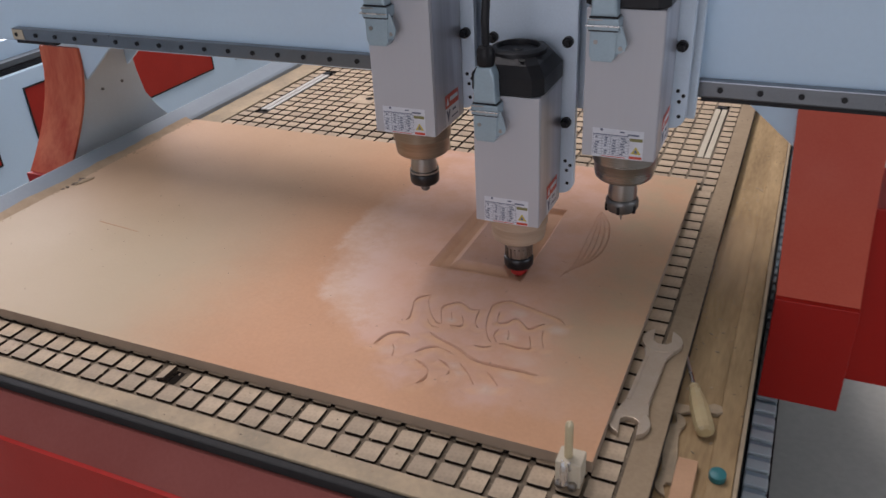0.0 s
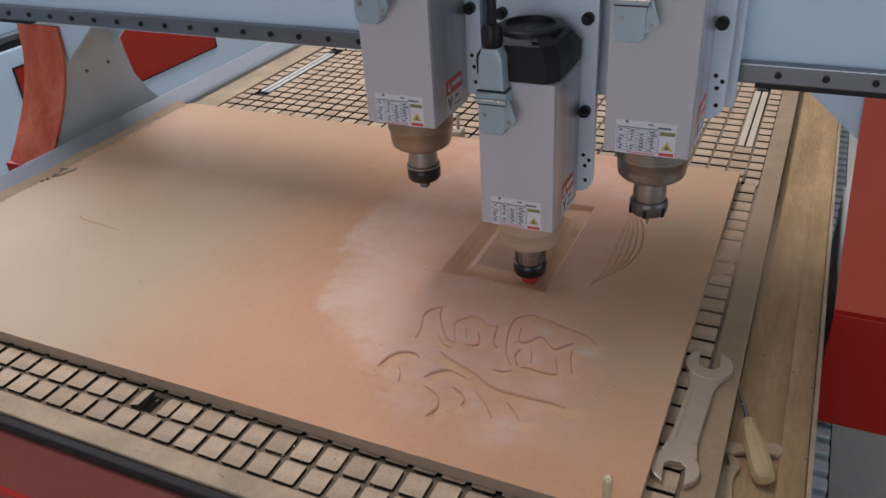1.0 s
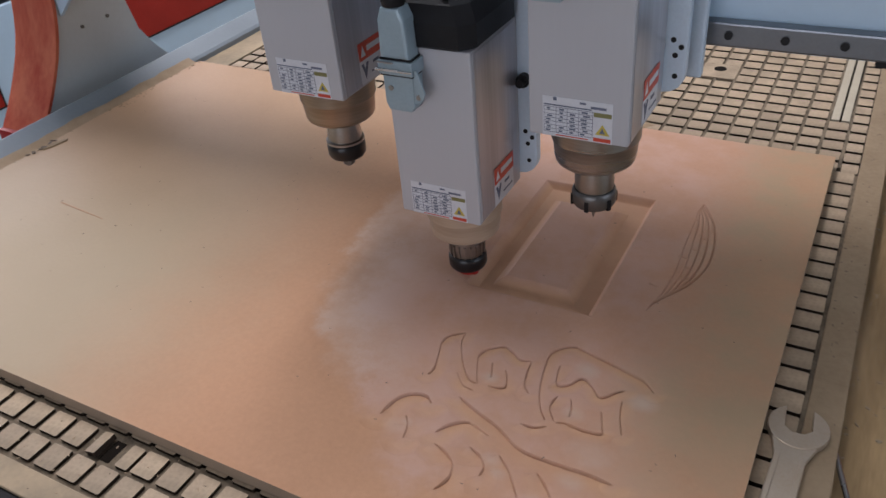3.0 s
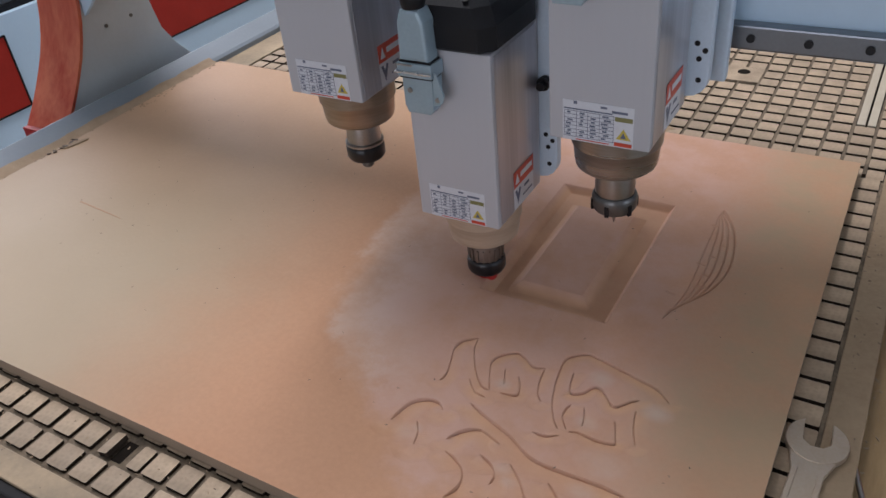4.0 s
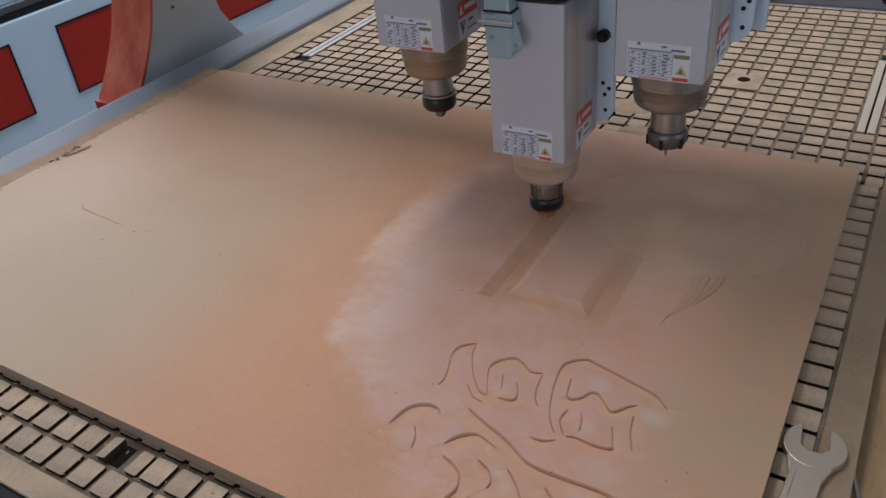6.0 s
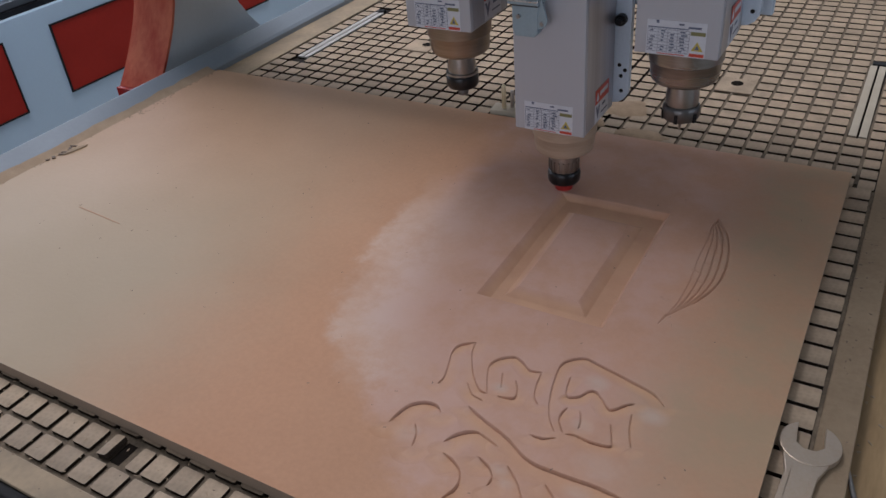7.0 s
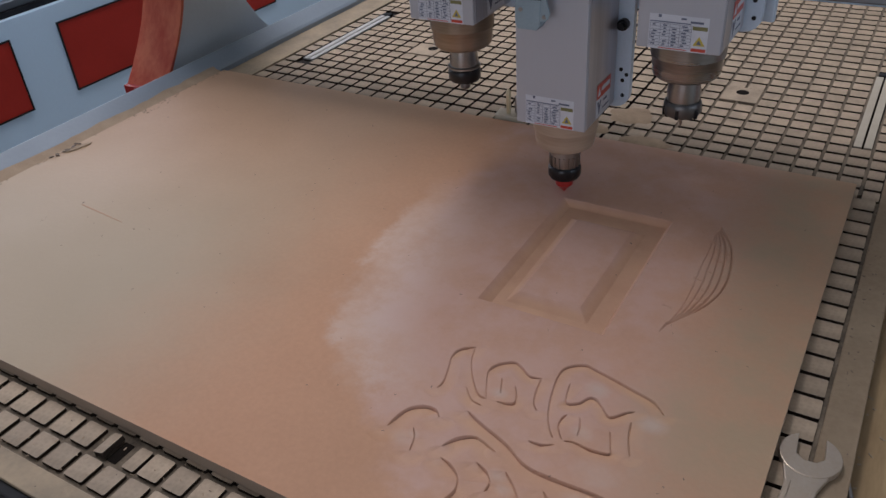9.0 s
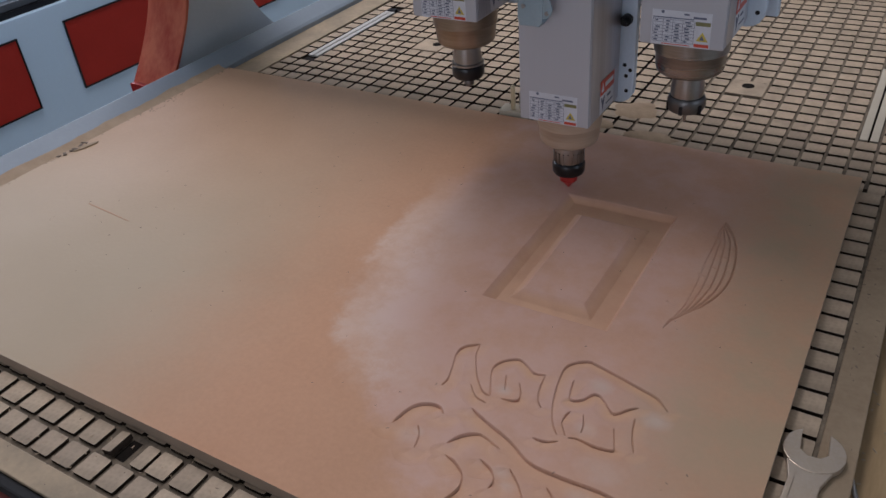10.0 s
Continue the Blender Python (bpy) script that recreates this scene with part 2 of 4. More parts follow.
def haze(name, rx, ry, dense, scale):
    """Floating sawdust: pale brown, thinning out towards its rim and uneven."""
    m = mat(name, (0.92, 0.69, 0.485), 1.0, dark=(0.84, 0.61, 0.42), scale=scale, fine=30, bump=0, spec=0.0)
    nt = m.node_tree
    N, L = nt.nodes, nt.links
    co, mp, le = N.new("ShaderNodeTexCoord"), N.new("ShaderNodeMapping"), N.new("ShaderNodeVectorMath")
    mp.inputs["Scale"].default_value = (1 / rx, 1 / ry, 0)
    le.operation = "LENGTH"
    L.new(co.outputs["Object"], mp.inputs["Vector"])
    L.new(mp.outputs[0], le.inputs[0])
    fall, no, un, mu = N.new("ShaderNodeMapRange"), N.new("ShaderNodeTexNoise"), N.new("ShaderNodeMapRange"), N.new("ShaderNodeMath")
    fall.interpolation_type = "SMOOTHSTEP"
    fall.inputs["From Min"].default_value, fall.inputs["From Max"].default_value = 0.05, 0.97
    fall.inputs["To Min"].default_value, fall.inputs["To Max"].default_value = dense, 0.0
    L.new(le.outputs["Value"], fall.inputs["Value"])
    no.inputs["Scale"].default_value, no.inputs["Detail"].default_value = scale, 4
    L.new(co.outputs["Object"], no.inputs["Vector"])
    un.inputs["From Min"].default_value, un.inputs["From Max"].default_value = 0.3, 0.65
    un.inputs["To Min"].default_value = 0.6
    L.new(no.outputs["Fac"], un.inputs["Value"])
    mu.operation = "MULTIPLY"
    L.new(fall.outputs[0], mu.inputs[0])
    L.new(un.outputs[0], mu.inputs[1])
    L.new(mu.outputs[0], N["Principled BSDF"].inputs["Alpha"])
    return m


# ---- mesh helpers ----
def box(bm, x0, x1, y0, y1, z0, z1, bevel=0.0):
    r = bmesh.ops.create_cube(bm, size=1.0, matrix=Matrix.Translation(((x0 + x1) / 2, (y0 + y1) / 2, (z0 + z1) / 2)) @ Matrix.Diagonal((x1 - x0, y1 - y0, z1 - z0, 1)))
    if bevel:
        es = list({e for v in r["verts"] for e in v.link_edges})
        bmesh.ops.bevel(bm, geom=es, offset=bevel, segments=2, affect="EDGES", profile=0.6)
    return bm


def cyl(bm, r, z0, z1, seg=24, m=None, r2=None):
    mm = (m or Matrix()) @ Matrix.Translation((0, 0, (z0 + z1) / 2))
    bmesh.ops.create_cone(bm, cap_ends=True, segments=seg, radius1=r, radius2=r if r2 is None else r2, depth=z1 - z0, matrix=mm)
    return bm


def lathe(bm, profile, seg=36, m=None):
    """A turned solid from (radius, height) pairs, bottom to top."""
    m = m or Matrix()
    rings = [[bm.verts.new(m @ Vector((r * math.cos(2 * math.pi * i / seg), r * math.sin(2 * math.pi * i / seg), z))) for i in range(seg)] for r, z in profile]
    for a, b in zip(rings, rings[1:]):
        for i in range(seg):
            bm.faces.new((a[i], a[(i + 1) % seg], b[(i + 1) % seg], b[i]))
    bm.faces.new(rings[0][::-1])
    bm.faces.new(rings[-1])
    return bm


def prism(bm, outline, depth, m=None, bevel=0.0):
    """A plate from an outline in its own x and y, depth thick in z, laid by m."""
    m = m or Matrix()
    lo = [bm.verts.new(m @ Vector((x, y, 0))) for x, y in outline]
    hi = [bm.verts.new(m @ Vector((x, y, depth))) for x, y in outline]
    fs = [bm.faces.new(lo[::-1]), bm.faces.new(hi)]
    n = len(outline)
    for i in range(n):
        fs.append(bm.faces.new((lo[i], lo[(i + 1) % n], hi[(i + 1) % n], hi[i])))
    bmesh.ops.recalc_face_normals(bm, faces=fs)
    if bevel:
        es = list({e for f in fs[:2] for e in f.edges})
        bmesh.ops.bevel(bm, geom=es, offset=bevel, segments=2, affect="EDGES", profile=0.6)
    return bm


def mesh(bm, name, material, smooth=False):
    me = bpy.data.meshes.new(name)
    bmesh.ops.recalc_face_normals(bm, faces=bm.faces)
    bm.to_mesh(me)
    bm.free()
    me.materials.append(material)
    if smooth:
        me.polygons.foreach_set("use_smooth", [True] * len(me.polygons))
        me.set_sharp_from_angle(angle=radians(35))
    return me


def part(name, bm, material, parent, label="", smooth=False):
    ob = new(name, mesh(bm, name, material, smooth))
    ob.parent = parent
    if label:
        ob["label"] = label
    return ob


def thing(name, label, category, group="", kind="", at=(0, 0, 0)):
    ob = new(name)
    ob.location = at
    ob.empty_display_size = 0.05
    return tagged(ob, label, category, group, kind)


def solid(name, bm, material, label, category, kind="", smooth=False, group=""):
    return tagged(new(name, mesh(bm, name, material, smooth)), label, category, group, kind)


BM = bmesh.new
YZ = Matrix(((0, 0, 1, 0), (1, 0, 0, 0), (0, 1, 0, 0), (0, 0, 0, 1)))     # outline (y, z), depth along x
XZ = Matrix(((1, 0, 0, 0), (0, 0, -1, 0), (0, 1, 0, 0), (0, 0, 0, 1)))    # outline (x, z), depth towards -y

# ---- the hall ----
solid("floor", box(BM(), -6.7, 7.2, -8.2, 8.2, -0.2, 0), CONCRETE, "grey concrete workshop floor, dusty", "floor", "structure")


def wall(name, x0, x1, y0, y1, gap=None):
    """A hall wall, with a doorway from the floor to 4 m where gap gives its two ends."""
    bm = BM()
    if gap is None:
        box(bm, x0, x1, y0, y1, 0, 6)
    else:
        a, b = gap
        if x1 - x0 > y1 - y0:
            box(bm, x0, a, y0, y1, 0, 6), box(bm, b, x1, y0, y1, 0, 6), box(bm, a, b, y0, y1, 4.2, 6)
        else:
            box(bm, x0, x1, y0, a, 0, 6), box(bm, x0, x1, b, y1, 0, 6), box(bm, x0, x1, a, b, 4.2, 6)
    return solid(name, bm, WALL, "plain pale painted workshop wall", "wall", "structure")


wall("wall_north", -6.5, 7, 8, 8.2)
wall("wall_south", -6.5, 7, -8.2, -8, (-2.8, 2.2))
wall("wall_west", -6.7, -6.5, -8, 8, (0.4, 5.4))
wall("wall_east", 7, 7.2, -8, 8, (-2.8, 1.2))
solid("ceiling", box(BM(), -6.7, 7.2, -8.2, 8.2, 6, 6.2), WALL, "plain pale workshop ceiling", "ceiling", "structure")

# ---- the machine's bed ----
bed = thing("router_bed", "long CNC router table with a gridded fibreboard vacuum top", "machine bed")
part("frame", box(BM(), -1.85, 0.225, -0.15, 2.75, 0.12, BED - 0.0505, 0.004), GREY, bed, "dusty steel frame under the table")
for x in (-1.8, 0.1):
    for y in (0.0, 1.3, 2.6):
        part("foot", box(BM(), x - 0.05, x + 0.05, y - 0.05, y + 0.05, 0.0, 0.119, 0.004), BLACK, bed)
part("board", box(BM(), -1.85, 0.100, -0.157, 2.75, BED - 0.05, BED - 0.009), GROOVE_SHADE, bed, "groove floor of the vacuum board, shade painted in near black")
part("groove_dust", box(BM(), -1.747, 0.049, -0.114, -0.001, BED - 0.0089, BED - 0.0066), DUSTFILL, bed, "sawdust lying in the front grooves")
part("groove_dust", box(BM(), 0.0440, 0.0497, -0.112, 1.19, BED - 0.0089, BED - 0.0030), DUSTFILL, bed, "sawdust beside the edge strip")
part("edge_strip", box(BM(), 0.050, 0.100, -0.157, 2.75, BED - 0.0085, BED, 0.002), DUST_BROWN, bed, "brown dusty edge strip")
part("edge_strip", box(BM(), -1.85, -1.748, -0.157, 2.75, BED - 0.0085, BED, 0.002), DUST, bed)
part("edge_strip", box(BM(), -1.747, 0.049, -0.157, -0.115, BED - 0.0085, BED, 0.002), DUST, bed)
part("ledge", box(BM(), 0.1005, 0.2255, -0.157, 2.75, BED - 0.0498, BED - 0.036, 0.002), LEDGE, bed, "dusty side ledge")
part("batten", box(BM(), 0.182, 0.2250, -0.157, 2.75, BED - 0.0355, BED - 0.0315, 0.002), LEDGE, bed, "dusty timber batten on the ledge")
part("ledge_lip", box(BM(), 0.226, 0.2335, -0.157, 2.75, BED - 0.07, BED - 0.026, 0.001), DUST, bed, "dust-covered metal lip")
part("side_beam", prism(BM(), [(-1.915, BED - 0.25), (-1.8505, BED - 0.25), (-1.8505, BED + 0.014), (-1.858, BED + 0.022), (-1.908, BED + 0.050), (-1.915, BED + 0.048)], 2.907, Matrix.Translation((0, 2.75, 0)) @ XZ, 0.002), BEAM, bed, "pale grey painted side beam")
part("rubber_edge", box(BM(), -1.93, 0.20, -0.176, -0.158, BED - 0.0265, BED - 0.005, 0.004), RUBBER, bed, "black rubber edge strip")
part("front_panel", box(BM(), -1.93, 0.20, -0.245, -0.158, 0.0, BED - 0.0955), RED, bed, "deep red front cover")
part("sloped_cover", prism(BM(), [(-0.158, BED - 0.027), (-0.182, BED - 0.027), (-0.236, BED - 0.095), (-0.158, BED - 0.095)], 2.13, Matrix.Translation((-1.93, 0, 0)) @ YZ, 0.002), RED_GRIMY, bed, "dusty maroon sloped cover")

# T-slot strips and the blank pads with bolt holes in the back part of the table
for x, strip, word in ((-1.6665, PALE, "pale aluminium strip"), (-0.0125, STRIP, "dusty pale strip")):
    ob = part("clamp_slot", box(BM(), x - 0.021, x + 0.021, 1.44, 1.90, BED - 0.0085, BED - 0.006), HOLLOW_SHADE, bed, "clamping slot between two strips")
    for dx in (-0.0113, 0.0113):
        part("slot_strip", box(BM(), x + dx - 0.0088, x + dx + 0.0088, 1.44, 1.90, BED - 0.0059, BED + 0.0005, 0.001), strip, ob, word)
    part("slot_end", box(BM(), x - 0.016, x + 0.016, 1.901, 1.925, BED - 0.0085, BED + 0.004, 0.002), BLACK, bed, "black slot end stop")
for x, hx in ((-0.3365, -0.337), (-1.3385, -1.322)):
    ob = part("pad", box(BM(), x - 0.0480, x + 0.0480, 1.603, 1.697, BED - 0.0085, BED - 0.0002, 0.001), TILE, bed, "blank pad with a bolt hole")
    part("bolt_hole", cyl(BM(), 0.0165, BED - 0.0001, BED + 0.0004, 24, Matrix.Translation((hx, 1.662, 0))), HOLLOW_SHADE, ob)

# the cable chain along the bed's outer side
chain = thing("cable_chain", "grey segmented cable chain along the table's side", "cable chain")
part("tray", box(BM(), 0.2255, 0.306, -0.15, 2.75, 0.378, 0.385), BLACK, chain, "dark tray fixed to the frame")
part("tray_wall", box(BM(), 0.3025, 0.306, -0.15, 2.75, 0.3855, 0.412), BLACK, chain)
link = mesh(box(BM(), -0.026, 0.026, -0.0155, 0.0155, -0.043, 0.0, 0.003), "link", PALE_LINK)
joint = mesh(box(BM(), -0.024, 0.024, -0.0085, 0.0085, -0.043, -0.006, 0.001), "joint", CONNECTOR)
for i in range(53):
    y = -0.125 + 0.054 * i
    ob = new("link", link)
    ob.parent, ob.matrix_basis = chain, pose(0.275, y, 0.429 + 0.0005 * math.sin(i * 1.7), 0.5 * math.sin(i * 2.3), 0, 0)
    ob = new("joint", joint)
    ob.parent, ob.matrix_basis = chain, pose(0.275, y + 0.0255, 0.4285)

# ---- the gantry ----
gantry = thing("gantry", "white gantry beam on red and grey legs", "machine gantry")
part("beam", box(BM(), -2.19, 0.42, 0.300, 0.56, 1.207, 1.502, 0.006), WHITE, gantry, "white painted beam")
bm = box(BM(), -2.068, 0.415, 0.274, 0.299, 1.2185, 1.256, 0.003)
part("rail", bm, RAIL, gantry, "steel guide rail")
# black strips in place of the shade below the rail's underside
part("rail_shade", box(BM(), 0.03, 0.415, 0.280, 0.2993, 1.2082, 1.2180), BLACK, gantry, "black strip for the shade under the rail")
part("rail_shade", box(BM(), -2.066, -1.90, 0.280, 0.2993, 1.2082, 1.2180), BLACK, gantry, "black strip for the shade under the rail")
part("rail_tag", box(BM(), -2.067, -2.022, 0.2725, 0.2738, 1.222, 1.252), STRIP, gantry, "pale tag at the rail end")
for i in range(31):
    part("rail_bolt", cyl(BM(), 0.0065, 0, 0.003, 12, pose(-2.0505 + 0.0815 * i, 0.2735, 1.2375, 90)), BLACK, gantry)
FRONT = [(0.485, 1.187), (0.483, 1.15), (0.475, 1.064), (0.464, 1.02), (0.447, 0.972), (0.425, 0.925), (0.398, 0.88), (0.368, 0.835), (0.335, 0.79), (0.300, 0.747)]
BACK = [(0.93, 0.72), (0.838, 0.786), (0.79, 0.84), (0.746, 0.908), (0.728, 0.996), (0.722, 1.05), (0.72, 1.187)]
FRONT, BACK = [(y - 0.02, z) for y, z in FRONT], [(y - 0.02, z) for y, z in BACK]


def leg(x0, x1, cover, word, splay, top):
    """A leg: casting, cap, curved cover up to the height top, wider by splay at its head, and foot cover."""
    ob = part("leg", prism(BM(), [(y + 0.012, z) for y, z in FRONT] + [(0.288, 0.46), (0.91, 0.46)] + BACK, x1 - x0, Matrix.Translation((x0, 0, 0)) @ YZ, 0.003), CASTING, gantry, "grey painted leg casting")
    bm = BM()
    rows = []
    face = [(y, min(z, top)) for y, z in FRONT]
    for y, z in face:
        a = x0 - 0.005 - splay * (z - 0.747) / 0.44
        rows.append([bm.verts.new(p) for p in ((a, y, z), (x1 + 0.005, y, z), (x1 + 0.005, y + 0.011, z), (a, y + 0.011, z))])
    for u, v in zip(rows, rows[1:]):
        for q in range(4):
            bm.faces.new((u[q], u[(q + 1) % 4], v[(q + 1) % 4], v[q]))
    bm.faces.new(rows[0]), bm.faces.new(rows[-1][::-1])
    part("leg_cover", bm, cover, ob, word, True)
    part("leg_cap", box(BM(), x0 - 0.007, x1 + 0.007, 0.458, 0.715, 1.1875, 1.2065, 0.002), WHITE, ob, "white cap plate under the beam")
    for (y, z), dx in ((face[0], 0.02), (face[0], -0.02), (FRONT[7], 0.012), (FRONT[7], -0.012)):
        x = x0 + dx - splay * (z - 0.747) / 0.44 if dx > 0 else x1 + dx
        part("cover_screw", cyl(BM(), 0.0045, 0, 0.003, 10, pose(x, y, z - 0.016, 90)), STEEL, ob)
    part("foot_cover", box(BM(), x0 - 0.006, x1 + 0.006, 0.263, 0.286, 0.455, 0.7465, 0.002), RED, ob, "glossy red foot cover")
    return ob


leg(0.257, 0.428, RED_WORN, "curved red cover plate", 0.024, 1.187), leg(-2.197, -2.030, RED_DUSTY, "curved dusty red cover plate", 0.0, 1.142)
for y in (0.529, 0.624):
    part("stud", cyl(BM(), 0.0055, 0, 0.004, 10, pose(-2.0298, y, 0.981, 0, 90)), DARK_STEEL, gantry, "small dark stud on the leg casting")
for x0, x1 in ((0.256, 0.09), (-2.029, -1.863)):
    for y in (0.484, 0.68):
        part("bracket", prism(BM(), [(x0, 1.03), (x0, 1.182), (x1, 1.182), (x1, 1.172)], 0.012, Matrix.Translation((0, y, 0)) @ XZ), WHITE, gantry, "triangular corner bracket")
    part("bracket_seam", box(BM(), min(x0, x1) + 0.004, max(x0, x1) - 0.004, 0.4705, 0.4718, 1.158, 1.1605), GREY, gantry)
    part("top_flange", box(BM(), min(x0, x1) - 0.01, max(x0, x1) + 0.01, 0.45, 0.74, 1.1825, 1.2065, 0.002), WHITE, gantry)
part("motor_cover", box(BM(), 0.435, 0.56, 0.44, 0.70, 0.43, 0.93, 0.004), RED, gantry, "red motor cover beside the leg")

# ---- the carriage and the spindles ----
carriage = thing("carriage", "blue-grey aluminium spindle carriage with slide plates", "machine carriage")
part("back_plate", box(BM(), -0.36, 0.352, 0.222, 0.240, 1.185, 2.00, 0.004), ALU, carriage)
for k in (-1, 0, 1):
    part("bearing_block", box(BM(), k * 0.24 - 0.05, k * 0.24 + 0.05, 0.2405, 0.2738, 1.214, 1.261, 0.003), STEEL, carriage)
    z, x = (LOW if k == 0 else HIGH), k * GAP
    r = 0.03
    edge = [(-0.104, 0.80), (-0.104, r)] + [(-0.104 + r - r * math.cos(a), r - r * math.sin(a)) for a in (0.4, 0.8, 1.2, 1.57)] + [(0.104 - r + r * math.sin(a), r - r * math.cos(a)) for a in (0.0, 0.4, 0.8, 1.2)] + [(0.104, r), (0.104, 0.80)]
    pl = part("slide_plate", prism(BM(), edge, 0.018, Matrix.Translation((x, 0.183, z + 0.012)) @ XZ, 0.002), ALU, carriage, "aluminium slide plate with rounded foot")
    part("slide_rail", box(BM(), x - 0.018, x + 0.018, 0.184, 0.2215, z + 0.03, z + 0.78, 0.002), STEEL, carriage)
    for bx, bz in ((0.085, 0.19), (0.085, 0.37), (-0.085, 0.19), (-0.085, 0.37)):
        part("bolt", cyl(BM(), 0.0115, 0, 0.012, 16, pose(x + bx, 0.1647, z + bz, 90)), BLACK, pl, "black socket bolt")
        part("bolt_tip", cyl(BM(), 0.007, 0.0121, 0.024, 12, pose(x + bx, 0.1647, z + bz, 90)), BLACK, pl)
    # flat black discs paint the shade inside the screw holes
    for hx, hz in ((0.09, 0.04), (0.088, 0.072), (0.096, 0.085), (0.084, 0.095), (-0.09, 0.04), (-0.09, 0.08)):
        part("screw_hole", cyl(BM(), 0.0042, 0, 0.0006, 10, pose(x + hx, 0.1647, z + hz, 90)), BLACK, pl)


def curve_tube(name, pts, r, material, parent, label=""):
    """A round cable through pts."""
    bm, seg, rings = BM(), 10, []
    pts = [Vector(p) for p in pts]
    for i, p in enumerate(pts):
        d = (pts[min(i + 1, len(pts) - 1)] - pts[max(i - 1, 0)]).normalized()
        q = d.to_track_quat("Z", "Y").to_matrix()
        rings.append([bm.verts.new(p + q @ Vector((r * math.cos(2 * math.pi * k / seg), r * math.sin(2 * math.pi * k / seg), 0))) for k in range(seg)])
    for a, b in zip(rings, rings[1:]):
        for i in range(seg):
            bm.faces.new((a[i], a[(i + 1) % seg], b[(i + 1) % seg], b[i]))
    bm.faces.new(rings[0][::-1]), bm.faces.new(rings[-1])
    return part(name, bm, material, parent, label, True)


def flat(bm, x0, x1, z0, z1, y):
    """A thin printed patch on a face that looks along -y."""
    return box(bm, x0, x1, y - 0.0004, y, z0, z1)


def rating_label(ob):
    """The printed plate on the front face: table, warning sign and red foot, its writing as bars."""
    x0, x1, z0, z1 = -0.052, 0.050, 0.001, 0.062
    lab = part("rating_label", flat(BM(), x0, x1, z0, z1, -0.0002), LABEL, ob, "white printed rating label")
    y = -0.0008
    for i in range(8):
        z = z0 + 0.006 + 0.0056 * i
        part("line", flat(BM(), x0 + 0.002, x0 + 0.074, z, z + 0.0005, y), INK, lab)
    for x in (0.002, 0.020, 0.0365, 0.0535, 0.0735):
        part("line", flat(BM(), x0 + x, x0 + x + 0.0005, z0 + 0.006, z0 + 0.0455, y + 0.0002), INK, lab)
    rnd = random.Random(7)
    bm = BM()
    for i in range(7):
        z = z0 + 0.0078 + 0.0056 * i
        for x, w in ((0.004, 0.012), (0.023, 0.010), (0.0385, 0.013), (0.056, 0.015)):
            if rnd.random() < 0.72:
                a = rnd.uniform(0, 0.3) * w
                flat(bm, x0 + x + a, x0 + x + a + w * rnd.uniform(0.4, 0.7), z, z + 0.0024, y)
    flat(bm, x0 + 0.016, x0 + 0.021, z0 + 0.0555, z0 + 0.0605, y)
    flat(bm, x0 + 0.055, x0 + 0.064, z0 + 0.0545, z0 + 0.0575, y)
    flat(bm, x0 + 0.071, x0 + 0.093, z0 + 0.050, z0 + 0.0535, y)
    flat(bm, x0 + 0.002, x0 + 0.072, z0 + 0.0475, z0 + 0.0492, y)
    part("printing", bm, INK, lab)
    part("warning_field", flat(BM(), x0 + 0.0755, x1 - 0.0015, z0 + 0.039, z0 + 0.0455, y), OLIVE, lab)
    part("warning_sign", prism(BM(), [(x0 + 0.078, z0 + 0.0125), (x1 - 0.0035, z0 + 0.0125), ((x0 + 0.0755 + x1 - 0.0015) / 2, z0 + 0.0285)], 0.0004, Matrix.Translation((0, y, 0)) @ XZ), YELLOW, lab, "yellow warning triangle")
    xm = (x0 + 0.0755 + x1 - 0.0015) / 2
    part("sign_mark", prism(BM(), [(xm - 0.004, z0 + 0.0148), (xm + 0.004, z0 + 0.0148), (xm, z0 + 0.0235)], 0.0004, Matrix.Translation((0, y - 0.0005, 0)) @ XZ), INK, lab)
    part("red_foot", flat(BM(), x0 + 0.0755, x1 - 0.0015, z0 + 0.002, z0 + 0.0075, y), LABEL_RED, lab)
    part("red_line", flat(BM(), x0 + 0.020, x0 + 0.068, z0 + 0.002, z0 + 0.0034, y), LABEL_RED, lab)


def side_label(ob, h):
    """The red and white sticker on the side that looks along +x."""
    x = h + 0.0002
    lab = part("side_sticker", box(BM(), x, x + 0.0004, 0.056, 0.130, 0.005, 0.061), LABEL, ob, "red and white warning sticker")
    part("red_field", box(BM(), x + 0.0005, x + 0.0009, 0.056, 0.130, 0.045, 0.075), LABEL_RED, lab)
    part("triangle", prism(BM(), [(0.061, 0.051), (0.075, 0.051), (0.068, 0.069)], 0.0004, Matrix.Translation((x + 0.001, 0, 0)) @ YZ), LABEL, lab)
    bm = box(BM(), x + 0.001, x + 0.0014, 0.080, 0.124, 0.057, 0.066)
    part("word_bar", bm, LABEL, lab)
    part("symbol", prism(BM(), [(0.060, 0.039), (0.066, 0.039), (0.070, 0.029), (0.076, 0.040), (0.081, 0.038), (0.073, 0.019), (0.069, 0.011), (0.066, 0.023)], 0.0004, Matrix.Translation((x + 0.0006, 0, 0)) @ YZ), INK, lab)
    bm = box(BM(), x + 0.0006, x + 0.001, 0.094, 0.112, 0.031, 0.036)
    box(bm, x + 0.0006, x + 0.001, 0.088, 0.124, 0.017, 0.020)
    part("printing", bm, INK, lab)


